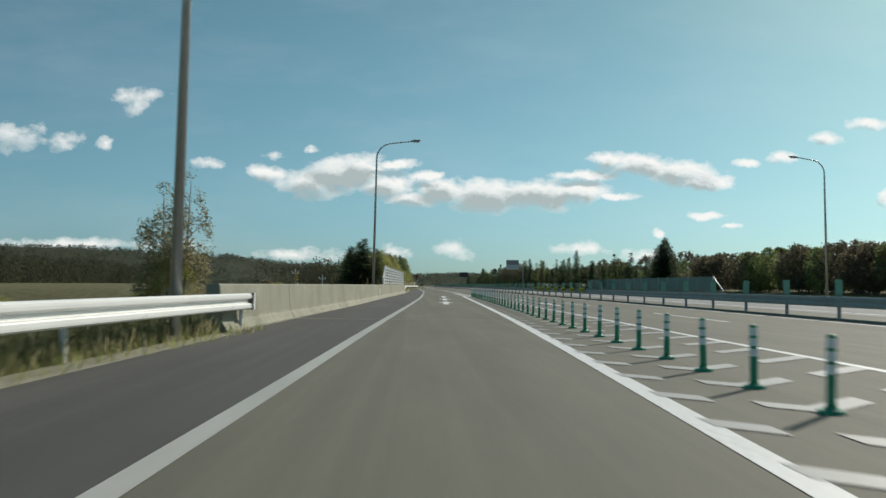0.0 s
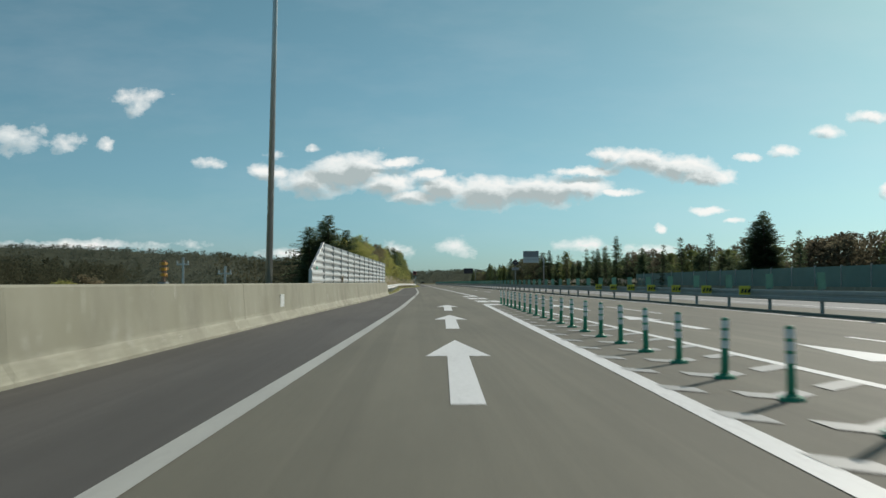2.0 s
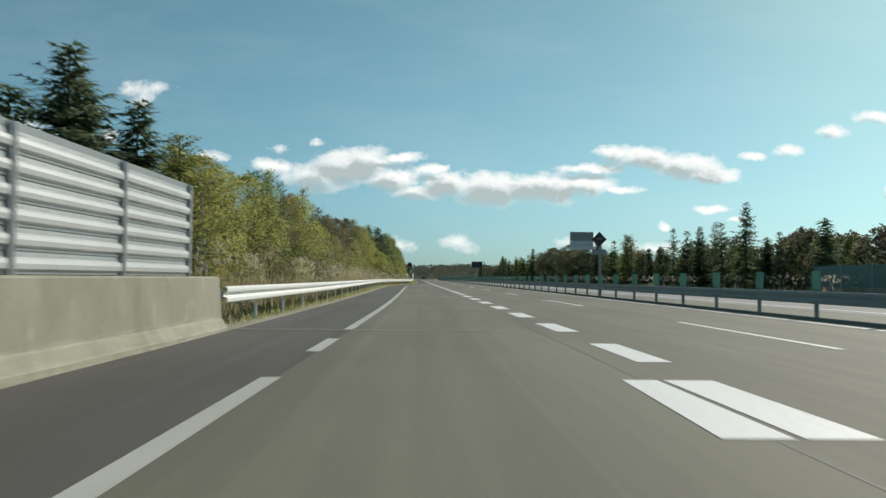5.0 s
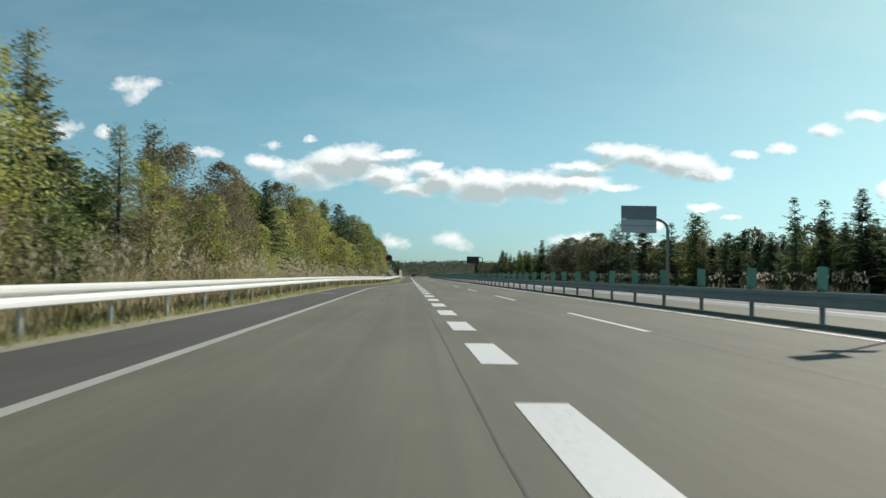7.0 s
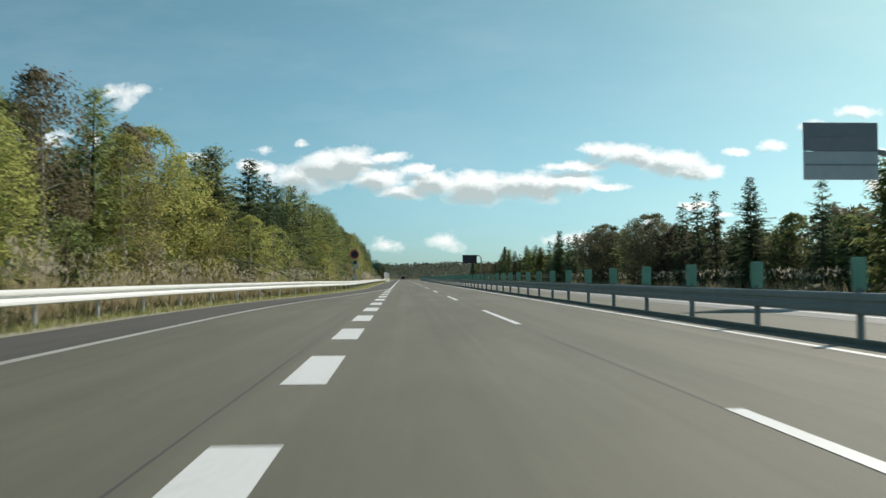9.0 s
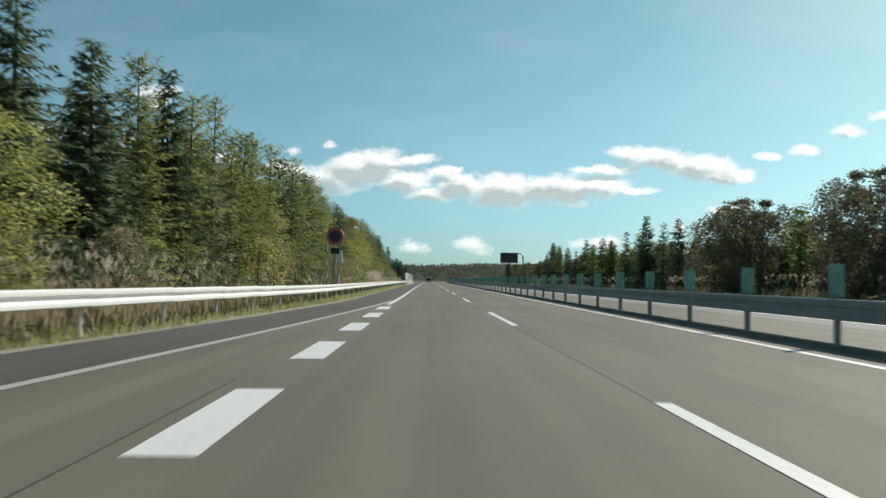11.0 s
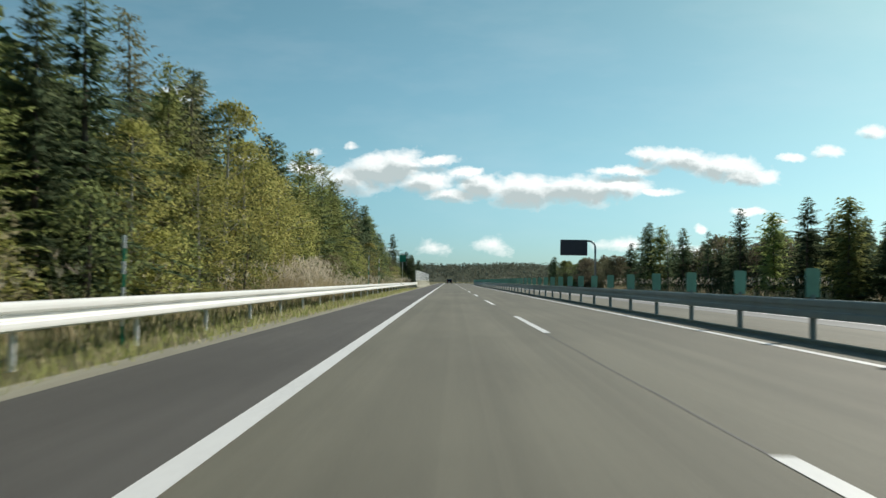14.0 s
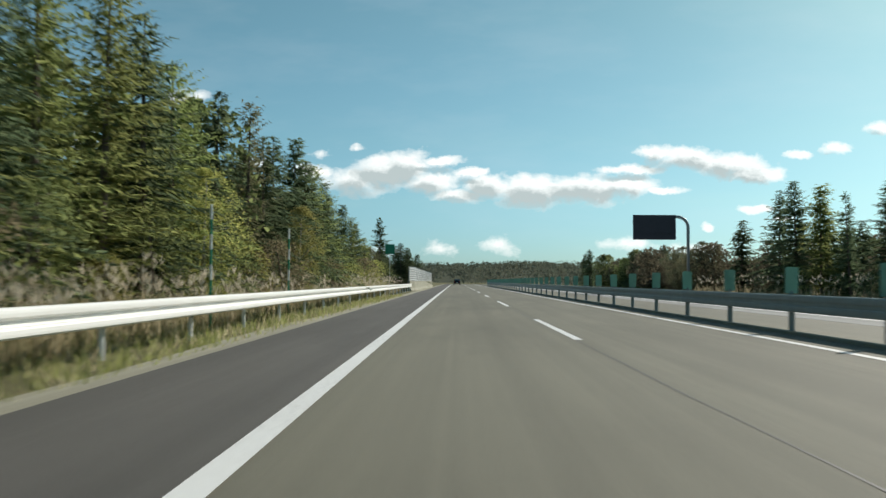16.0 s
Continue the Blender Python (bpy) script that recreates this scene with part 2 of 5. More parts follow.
def concrete(name, base, rubbed=False):
    m, n = material(name)
    p = place(n)
    big = n.noise(p, 0.7, 5)
    run = n.noise(n.vec("MULTIPLY", p, (3.0, 3.0, 0.25)), 1.0, 5, 0.65)
    grain = n.noise(p, 40, 4, 0.7)
    c = n.mix(n.ramp(big, [(0.3, 0), (0.7, 1)]), rgb(base * 0.90, base * 0.88, base * 0.64), rgb(base * 1.1, base * 1.08, base * 0.83))
    c = n.mix(n.math("MULTIPLY", n.ramp(run, [(0.5, 0), (0.72, 1)]), 0.28), c, rgb(base * 0.6, base * 0.58, base * 0.45))
    white = n.ramp(n.noise(n.vec("MULTIPLY", p, (1.5, 1.5, 0.5)), 1.6, 6, 0.7), [(0.62, 0), (0.72, 1)])
    c = n.mix(n.math("MULTIPLY", white, 0.35), c, rgb(base * 1.7, base * 1.66, base * 1.5))
    if rubbed:
        z = n.add("ShaderNodeSeparateXYZ", {0: p}).outputs[2]
        # rub marks on the toe, brightest where its lit edges are painted in
        low = n.ramp(z, [(0.0, 1.0), (0.05, 0.9), (0.08, 0.35), (0.18, 0.4), (0.23, 1.0), (0.31, 0)])
        lit_scrape = n.ramp(n.noise(n.vec("MULTIPLY", p, (0.8, 0.8, 9.0)), 1.1, 6, 0.7), [(0.40, 0), (0.60, 1)])
        c = n.mix(n.math("MULTIPLY", n.math("MULTIPLY", low, lit_scrape), 0.5), c, rgb(base * 1.75, base * 1.68, base * 1.35))
        drip = n.ramp(n.noise(n.vec("MULTIPLY", p, (2.6, 2.6, 0.5)), 3.0, 5, 0.75), [(0.60, 0), (0.67, 1)])
        c = n.mix(n.math("MULTIPLY", drip, 0.60), c, rgb(base * 2.0, base * 1.95, base * 1.7))
        soot = n.ramp(n.noise(n.vec("MULTIPLY", p, (0.9, 0.9, 0.5)), 0.9, 5, 0.6), [(0.48, 0), (0.68, 1)])
        c = n.mix(n.math("MULTIPLY", soot, 0.55), c, rgb(base * 0.58, base * 0.56, base * 0.42))
    finish(n, c, 0.88, bump=grain, strength=0.35, distance=0.01)
    return m


M_CONCRETE = concrete("weathered_concrete", 0.29, True)
M_KERB = concrete("kerb_concrete", 0.26)
M_WHITE_STEEL = plain("white_painted_steel", (0.82, 0.82, 0.79), 0.45, 0.0, 0.06, 1.2)
M_GALV = plain("galvanised_steel", (0.55, 0.56, 0.56), 0.42, 0.75, 0.12, 4)
M_ALU = plain("ribbed_aluminium", (0.54, 0.54, 0.53), 0.42, 0.2, 0.12, 1.5)
# same aluminium, darkened: the shade between louvres held in the colour
M_ALU_SHADED = plain("shaded_ribbed_aluminium", (0.22, 0.245, 0.25), 0.5, 0.15, 0.10, 1.5)
M_POST = plain("grey_steel", (0.30, 0.31, 0.31), 0.5, 0.5, 0.12, 4)
M_MEDIAN = plain("dull_grey_green_steel", (0.23, 0.29, 0.29), 0.55, 0.1, 0.15, 2)
M_GREEN_RUBBER = plain("green_rubber", (0.015, 0.26, 0.14), 0.5, 0, 0.12, 6)
M_REFLECT = plain("white_reflective_band", (0.75, 0.78, 0.76), 0.35, 0, 0.06, 9)
M_GLARE = plain("green_translucent_plate", (0.22, 0.38, 0.335), 0.45, 0, 0.15, 3, trans=0.6)
M_BROWN = plain("brown_paint", (0.26, 0.15, 0.09), 0.55, 0, 0.12, 6)
M_TEAL = plain("teal_plate", (0.10, 0.50, 0.36), 0.4, 0, 0.08, 6)
M_YELLOW = plain("yellow_reflector", (0.64, 0.57, 0.05), 0.35, 0, 0.05, 8)
M_BLACK = plain("black_plastic", (0.015, 0.015, 0.017), 0.45, 0, 0.1, 6)
M_SIGNBACK = plain("grey_sign_back", (0.30, 0.30, 0.31), 0.55, 0.2, 0.1, 2)
M_SIGNPALE = plain("pale_grey_sign_back", (0.58, 0.59, 0.58), 0.55, 0.2, 0.1, 2)
M_DARKSIGN = plain("dark_display", (0.045, 0.035, 0.045), 0.5, 0, 0.15, 2)
M_REDRING = plain("red_ring", (0.56, 0.13, 0.14), 0.45, 0, 0.1, 5)
M_SIGNGREEN = plain("green_sign_face", (0.01, 0.23, 0.12), 0.4, 0, 0.08, 3)
M_GLASS_DARK = plain("dark_car_glass", (0.01, 0.012, 0.014), 0.08, 0, 0.02, 3)
M_CARPAINT = plain("black_car_paint", (0.012, 0.012, 0.015), 0.22, 0.2, 0.05, 3)
M_TAIL = plain("red_tail_lamp", (0.35, 0.01, 0.01), 0.25, 0, 0.05, 5)
M_BOXORANGE = plain("orange_board", (0.62, 0.30, 0.03), 0.5, 0, 0.1, 4)


def leafy(name, a, b, trans=0.35, scale=0.6):
    """Foliage: two tones by leaf, a broad drift over the crown."""
    m, n = material(name)
    isl = n.add("ShaderNodeNewGeometry").outputs["Random Per Island"]
    r = n.add("ShaderNodeObjectInfo").outputs["Random"]
    v = n.noise(place(n), scale, 3)
    f = n.math("ADD", n.math("MULTIPLY", isl, 0.38), n.math("MULTIPLY", v, 0.62))
    c = n.mix(n.ramp(f, [(0.28, 0), (0.72, 1)]), rgb(*a), rgb(*b))
    c = n.add("ShaderNodeHueSaturation", {"Color": c, "Value": n.math("ADD", 0.75, n.math("MULTIPLY", r, 0.5)), "Hue": n.math("ADD", 0.488, n.math("MULTIPLY", r, 0.024))}).outputs[0]
    finish(n, c, 0.9, spec=0.04, trans=trans)
    return m


M_SPRUCE = leafy("spruce_needles", (0.075, 0.112, 0.066), (0.170, 0.208, 0.112), 0.66)
M_LARCH = leafy("larch_needles", (0.178, 0.222, 0.080), (0.380, 0.412, 0.158), 0.70)
M_GREENLEAF = leafy("green_leaves", (0.125, 0.160, 0.066), (0.275, 0.310, 0.125), 0.66)
M_GOLD = leafy("yellow_leaves", (0.270, 0.290, 0.088), (0.500, 0.475, 0.170), 0.64)
M_RUSSET = leafy("russet_leaves", (0.105, 0.100, 0.068), (0.205, 0.175, 0.118), 0.62)
M_OLIVE = leafy("dull_olive_leaves", (0.105, 0.115, 0.070), (0.215, 0.200, 0.120), 0.62)
M_PALEBROWN = leafy("thin_brown_leaves", (0.200, 0.180, 0.105), (0.380, 0.335, 0.205), 0.58)
M_WISP = leafy("sparse_larch_needles", (0.165, 0.185, 0.100), (0.335, 0.325, 0.190), 0.55)
M_PLUME = leafy("silver_grass_plumes", (0.50, 0.44, 0.33), (0.80, 0.73, 0.60), 0.5, 1.5)
M_STRAW = leafy("dry_grass_blades", (0.340, 0.290, 0.170), (0.62, 0.54, 0.37), 0.5, 1.0)
M_GRASS = leafy("verge_grass_blades", (0.20, 0.225, 0.068), (0.43, 0.43, 0.18), 0.5, 0.8)
M_WEED = leafy("olive_brown_weeds", (0.085, 0.094, 0.042), (0.205, 0.200, 0.098), 0.45, 1.2)
M_BARK = plain("grey_brown_bark", (0.12, 0.095, 0.075), 0.9, 0, 0.25, 5, bump=0.6)
M_BIRCH = plain("pale_birch_bark", (0.50, 0.47, 0.42), 0.8, 0, 0.25, 6, bump=0.4)
# distance haze is mixed into this leaf colour: greyer, nearly even tones
M_HAZED_WOOD = leafy("far_woods", (0.105, 0.122, 0.092), (0.130, 0.136, 0.102), 0.52, 0.02)
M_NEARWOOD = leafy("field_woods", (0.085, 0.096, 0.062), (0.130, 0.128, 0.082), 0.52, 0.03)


def ground_material():
    m, n = material("grass_ground")
    p = place(n)
    big = n.noise(p, 0.05, 4)
    mid = n.noise(p, 0.9, 5, 0.65)
    fine_ = n.noise(p, 22, 4, 0.7)
    c = n.mix(n.ramp(mid, [(0.35, 0), (0.7, 1)]), rgb(0.155, 0.150, 0.072), rgb(0.27, 0.25, 0.145))
    c = n.mix(n.math("MULTIPLY", n.ramp(big, [(0.4, 0), (0.65, 1)]), 0.35), c, rgb(0.12, 0.10, 0.060))
    c = n.mix(n.math("MULTIPLY", fine_, 0.4), c, rgb(0.09, 0.09, 0.035))
    finish(n, c, 0.95, bump=fine_, strength=0.8, distance=0.06, spec=0.1)
    return m


M_GROUND = ground_material()
M_WOODFLOOR = plain("dark_woodland_floor", (0.070, 0.076, 0.050), 0.95, 0, 0.3, 0.05, spec=0.05)
M_GRAVEL = asphalt("gravel_verge", 0.32, (1.06, 1.0, 0.76))

# ---------------------------------------------------------------- building helpers


def mesh_of(name, verts, faces, mats, face_mats=None, smooth=False):
    me = bpy.data.meshes.new(name)
    me.from_pydata(verts, [], faces)
    for m in mats:
        me.materials.append(m)
    if face_mats is not None:
        me.polygons.foreach_set("material_index", face_mats)
    if smooth:
        me.polygons.foreach_set("use_smooth", [True] * len(me.polygons))
    me.update()
    return me


def part(name, bm, mat, parent=None, label="", smooth=False, m=None):
    """Links a bmesh as one mesh object, under a thing or a part where one is given."""
    me = bpy.data.meshes.new(name)
    bm.normal_update()
    bm.to_mesh(me)
    bm.free()
    me.materials.append(mat)
    if smooth:
        me.polygons.foreach_set("use_smooth", [True] * len(me.polygons))
    ob = new(name, me)
    ob.parent = parent
    if m is not None:
        ob.matrix_basis = m
    return tagged(ob, label)


def share(name, me, parent=None, m=None, label=""):
    ob = new(name, me)
    ob.parent = parent
    if m is not None:
        ob.matrix_basis = m
    return tagged(ob, label)


def box(bm, sx, sy, sz, m=None, bevel=0.0):
    """A block with its base centre at the origin of m."""
    r = bmesh.ops.create_cube(bm, size=1)
    vs = r["verts"]
    bmesh.ops.transform(bm, matrix=(m or Matrix()) @ Matrix.Translation((0, 0, sz / 2)) @ Matrix.Diagonal((sx, sy, sz, 1)), verts=vs)
    if bevel:
        es = list({e for v in vs for e in v.link_edges})
        bmesh.ops.bevel(bm, geom=es, offset=bevel, segments=2, affect="EDGES", profile=0.6)
    return bm


def tube(bm, a, b, r1, r2=None, n=10, caps=True):
    a, b = Vector(a), Vector(b)
    r2 = r1 if r2 is None else r2
    q = (b - a).to_track_quat("Z", "Y").to_matrix().to_4x4()
    bmesh.ops.create_cone(bm, cap_ends=caps, segments=n, radius1=r1, radius2=r2, depth=(b - a).length, matrix=Matrix.Translation((a + b) / 2) @ q)
    return bm


def pipe(bm, pts, radii, n=10):
    """A bent tube through points."""
    rings = []
    for i, p in enumerate(pts):
        d = (Vector(pts[min(i + 1, len(pts) - 1)]) - Vector(pts[max(i - 1, 0)])).normalized()
        q = d.to_track_quat("Z", "Y")
        rings.append([bm.verts.new(Vector(p) + q @ Vector((math.cos(2 * math.pi * k / n) * radii[i], math.sin(2 * math.pi * k / n) * radii[i], 0))) for k in range(n)])
    for a, b in zip(rings, rings[1:]):
        for k in range(n):
            bm.faces.new((a[k], a[(k + 1) % n], b[(k + 1) % n], b[k]))
    bm.faces.new(rings[0][::-1])
    bm.faces.new(rings[-1])
    return bm


def steps(a, b, d):
    n = max(1, round((b - a) / d))
    return [a + (b - a) * i / n for i in range(n + 1)]


def sweep(bm, section, y0, y1, line, d=4.0, closed=True, cap=True):
    """A section of (across, up) carried along the road beside the line line(y)."""
    rings = []
    for y in steps(y0, y1, d):
        rings.append([bm.verts.new(at(line(y) + u, y, z)) for u, z in section])
    n = len(section)
    for a, b in zip(rings, rings[1:]):
        for k in range(n if closed else n - 1):
            j = (k + 1) % n
            bm.faces.new((a[k], a[j], b[j], b[k]))
    if closed and cap:
        bm.faces.new(rings[0])
        bm.faces.new(rings[-1][::-1])
    bmesh.ops.recalc_face_normals(bm, faces=bm.faces)
    return bm


def slab(name, y0, y1, left, right, z, mat, d=5.0, thick=0.0, parent=None, across=1):
    """A strip of surface between two lines; with thickness it has edges."""
    bm = bmesh.new()
    rings = []
    for y in steps(y0, y1, d):
        a, b = left(y), right(y)
        rings.append([bm.verts.new(at(a + (b - a) * k / across, y, z)) for k in range(across + 1)])
    for a, b in zip(rings, rings[1:]):
        for k in range(across):
            bm.faces.new((a[k], a[k + 1], b[k + 1], b[k]))
    if thick:
        r = bmesh.ops.extrude_face_region(bm, geom=list(bm.faces))
        bmesh.ops.translate(bm, vec=(0, 0, -thick), verts=[v for v in r["geom"] if isinstance(v, bmesh.types.BMVert)])
        bmesh.ops.recalc_face_normals(bm, faces=bm.faces)
    return part(name, bm, mat, parent)


def const(v):
    return lambda y: v


def plus(f, v):
    return lambda y: f(y) + v


# ---------------------------------------------------------------- ground: one sheet to the horizon
ridge_rise = table((-40, 33.0), (-25, 31.0), (-10.6, 22.0), (-4, 11.0), (3, 8.0), (40, 8.0))


def ridge(az):
    """Height of the wooded ridge by its bearing in degrees, left negative."""
    return ridge_rise(az) + 0.8 * math.sin(az * 0.31) + 0.6 * math.sin(az * 0.83)


def ground_z(x, y):
    u = x - road_x(y)
    z = -0.10
    left = wall_toe(y) if y < 108 else rail_line(y)
    out = left - 1.6 - u
    if out > 0:
        drop = 5.0 if y < 95 else max(0.0, 5.0 * (1 - (y - 95) / 22))
        lift = 0.0 if y < 112 else min(0.5, (y - 112) / 60)
        z += min(1, out / 9) * (lift - drop)
    if u > 27:
        z += min(0.8, (u - 27) * 0.05)
    r = math.hypot(x, y)
    if y > 250 and r > 520:
        k = min(1.0, (r - 590) / 240) if r > 590 else 0.0
        z += k * ridge(math.degrees(math.atan2(x, y))) * (1.0 if r < 1100 else 1.0 + (r - 1100) / 5000)
    elif y <= 250 and r > 420:
        k = min(1.0, (r - 420) / 500)
        z += k * 16
    return z


def axis(fine_lo, fine_hi, d, lo, hi, grow=1.28):
    v = list(np.arange(fine_lo, fine_hi + 0.1, d))
    s = d
    while v[-1] < hi:
        s *= grow
        v.append(min(hi, v[-1] + s))
    s = d
    while v[0] > lo:
        s *= grow
        v.insert(0, max(lo, v[0] - s))
    return v


xs, ys = axis(-40, 44, 1.5, -3400, 3400, 1.2), axis(-40, 470, 5.0, -1500, 4400, 1.12)
verts = [(x, y, ground_z(x, y)) for y in ys for x in xs]
nx = len(xs)
faces = [(j * nx + i, j * nx + i + 1, (j + 1) * nx + i + 1, (j + 1) * nx + i) for j in range(len(ys) - 1) for i in range(nx - 1)]
wooded = []
for f in faces:
    x, y, z = verts[f[0]]
    u = x - road_x(y)
    w = 14 * noise.noise((x * 0.03, y * 0.03, 0.5)) + 6 * noise.noise((x * 0.11, y * 0.11, 4.5))
    far = math.hypot(x, y) + 3 * w > 480 and (not -24 < u < 30 or y > 590)
    wooded.append(1 if far else 0)
ground = tagged(new("ground", mesh_of("ground", verts, faces, [M_GROUND, M_WOODFLOOR], wooded, smooth=True)), "grassy ground of verges, fields and low hills", "ground", kind="structure")

# ---------------------------------------------------------------- pavement
Y0, Y1 = -60.0, 700.0
road = slab("road", Y0, Y1, lambda y: edge_line(y) + 0.05, const(7.2), 0.0, M_ROAD, thick=0.09, across=6)
tagged(road, "grey-brown worn asphalt of two lanes and a merging lane", "road", kind="structure")
shoulder = slab("shoulder", Y0, Y1, paved_edge, lambda y: edge_line(y) + 0.05, -0.002, M_SHOULDER, thick=0.085, across=3)
tagged(shoulder, "darker asphalt of the hard shoulder", "shoulder", kind="structure")
inner = slab("median_strip", Y0, Y1, const(7.2), const(11.2), -0.004, M_ROAD, thick=0.08, across=2)
tagged(inner, "narrow asphalt strip under the central guardrail", "median", kind="structure")
opposite = slab("opposite_road", Y0, Y1, const(11.2), lambda y: 22.5 if y > 140 else 24.5, 0.0, M_SUNPALE, thick=0.09, across=4)
tagged(opposite, "asphalt of the opposite carriageway, coloured paler for sun glare", "road", kind="structure")
verge = slab("gravel_verge", 100, Y1, lambda y: paved_edge(y) - 0.62 - 0.12 * math.sin(y * 0.31), paved_edge, -0.03, M_GRAVEL, thick=0.06)
tagged(verge, "pale gravel strip beside the shoulder", "verge", kind="structure")
verge = slab("gravel_verge", Y0, 17.4, lambda y: paved_edge(y) - 0.05, lambda y: paved_edge(y) + 0.45, 0.004, M_GRAVEL, thick=0.03)
tagged(verge, "pale gravel strip beside the ramp's shoulder", "verge", kind="structure")
kerb = part("kerb", sweep(bmesh.new(), [(-0.06, -0.05), (-0.06, 0.05), (-0.045, 0.065), (0.045, 0.065), (0.06, 0.05), (0.06, -0.05)], Y0, Y1, const(7.92), 6.0), M_KERB)
tagged(kerb, "low dark concrete kerb along the median", "kerb", kind="structure")

post_line = table((-40, -3.4), (7, -2.45), (12, -2.27), (40, -1.45), (64, -0.8), (78, -0.45))
M_TAR = plain("tar_joint", (0.075, 0.073, 0.066), 0.7, 0, 0.3, 2)


def tar_joint(y0, y1, line, half):
    bm = bmesh.new()
    rows = []
    for y in steps(y0, y1, 1.5):
        w = half * (1 + 0.6 * noise.noise((y * 0.7, 2.0, half)))
        c = line(y) + 0.03 * noise.noise((y * 0.3, 7.0, 1.0))
        rows.append((bm.verts.new(at(c - w, y, 0.0025)), bm.verts.new(at(c + w, y, 0.0025))))
    for (a, b), (c, e) in zip(rows, rows[1:]):
        bm.faces.new((a, b, e, c))
    return tagged(part("tar_joint", bm, M_TAR), "thin dark tar joint in the asphalt", "tar joint", kind="structure")


tar_joint(60, 420, const(3.44), 0.012)
tar_joint(80, 215, table((80, -0.72), (100, -0.66), (130, -0.53), (215, -0.4)), 0.011)

M_JOINT = concrete("joint_concrete", 0.24)
for y in (25.15, 108.9):
    bm = bmesh.new()
    for a, b in ((-0.16, -0.035), (0.035, 0.16)):
        rows = [[bm.verts.new(at(wall_toe(min(y, 107.0)) + (gore_line(y) - wall_toe(min(y, 107.0))) * k / 6, y + d, 0.0028)) for d in (a, b)] for k in range(7)]
        for p, q in zip(rows, rows[1:]):
            bm.faces.new((p[0], q[0], q[1], p[1]))
    tagged(part("bridge_joint", bm, M_JOINT), "pale expansion joint across the ramp at the bridge end", "bridge joint", kind="structure")

# ---------------------------------------------------------------- road markings


def marking(name, bm, label, mat=M_LINE):
    return tagged(part(name, bm, mat), label, "road marking", kind="structure")


def strip_bm(bm, y0, y1, line, half, z=0.005, d=4.0):
    rows = [(bm.verts.new(at(line(y) - half, y, z)), bm.verts.new(at(line(y) + half, y, z))) for y in steps(y0, y1, d)]
    for (a, b), (c, e) in zip(rows, rows[1:]):
        bm.faces.new((a, b, e, c))
    return bm


bm = strip_bm(bmesh.new(), Y0, 101, edge_line, 0.1)
strip_bm(bm, 104, 106.5, edge_line, 0.1)
strip_bm(bm, 109, 246, edge_line, 0.09)
marking("edge_line", bm, "worn white edge line of the merging lane", M_OLDLINE)
marking("edge_line", strip_bm(bmesh.new(), 240, Y1, table((240, 0.0), (256, 0.08), (700, 0.08)), 0.1, 0.009), "white solid line at the edge of the lane")
marking("edge_line", strip_bm(bmesh.new(), Y0, 78, const(0.0), 0.085), "white solid line beside the painted island")
marking("edge_line", strip_bm(bmesh.new(), Y0, 77.5, gore_line, 0.11), "broad white line along the painted island")
marking("edge_line", strip_bm(bmesh.new(), Y0, Y1, const(7.0), 0.085), "white solid line beside the median kerb")
marking("edge_line", strip_bm(bmesh.new(), Y0, Y1, const(12.6), 0.1), "white edge line of the opposite carriageway")
marking("edge_line", strip_bm(bmesh.new(), Y0, Y1, const(20.0), 0.1), "white outer line of the opposite carriageway")

# broken lane line, eight metres on and twelve off
DASH = 13.18
k = -3
while DASH + 20 * k < Y1 - 30:
    far = DASH + 20 * k
    marking("lane_dash", strip_bm(bmesh.new(), far - 8, far, const(3.5), 0.075), "white dash of the broken lane line")
    marking("lane_dash", strip_bm(bmesh.new(), far - 8, far, const(16.3), 0.075), "white dash of the opposite lane line")
    k += 1
# broad blocks between merging lane and main lane
for k, (a, b) in enumerate(((81.5, 85.5), (89.6, 93.6), (97.8, 101.0))):
    l = table((78, -1.22), (95, -1.08), (104, -0.75))
    bm = bmesh.new()
    for p, q, r, s in ((l(a), -0.52, -0.52, l(b)), (-0.45, 0.06, 0.06, -0.45)):
        bm.faces.new([bm.verts.new(at(u, y, 0.005)) for u, y in ((p, a), (q, a), (r, b), (s, b))])
    marking("merge_block", bm, "wide white block ahead of the painted island")
y = 102.9
while y < 240:
    marking("merge_block", strip_bm(bmesh.new(), y, y + 3, const(0.0), 0.22), "broad white block of the merge line")
    y += 6
bm = bmesh.new()
bm.faces.new([bm.verts.new(at(u, y, 0.0045)) for u, y in ((2.92, 132.6), (3.0, 132.1), (2.95, 131.4), (3.22, 131.1), (3.41, 131.6), (3.41, 133.3), (3.2, 133.4))])
marking("erased_mark", bm, "pale scar of an erased road marking", M_SCAR)
marking("shoulder_mark", strip_bm(bmesh.new(), 173.6, 174.3, const(-5.3), 0.42), "short worn white bar on the shoulder", M_OLDLINE)
# stripes in the painted island
bm = bmesh.new()
for k in range(47):
    y = -3.4 + 1.72 * k
    l, r, mid = gore_line(y) + 0.1, -0.08, post_line(y)
    if r - l > 0.6:
        w, lean = 0.42, 0.9
        for a, b in ((l, l + 0.36 * (mid - l)), (mid - 0.34 * (mid - l), mid), (mid, mid + 0.30 * (r - mid)), (r - 0.46 * (r - mid), r)):
            bm.faces.new([bm.verts.new(at(u, y + q + lean * abs(u - mid), 0.0075)) for u, q in ((a, 0.0), (b, 0.0), (b, w), (a, w))])
marking("island_stripe", bm, "worn white chevron stripes of the painted island", M_FADED)
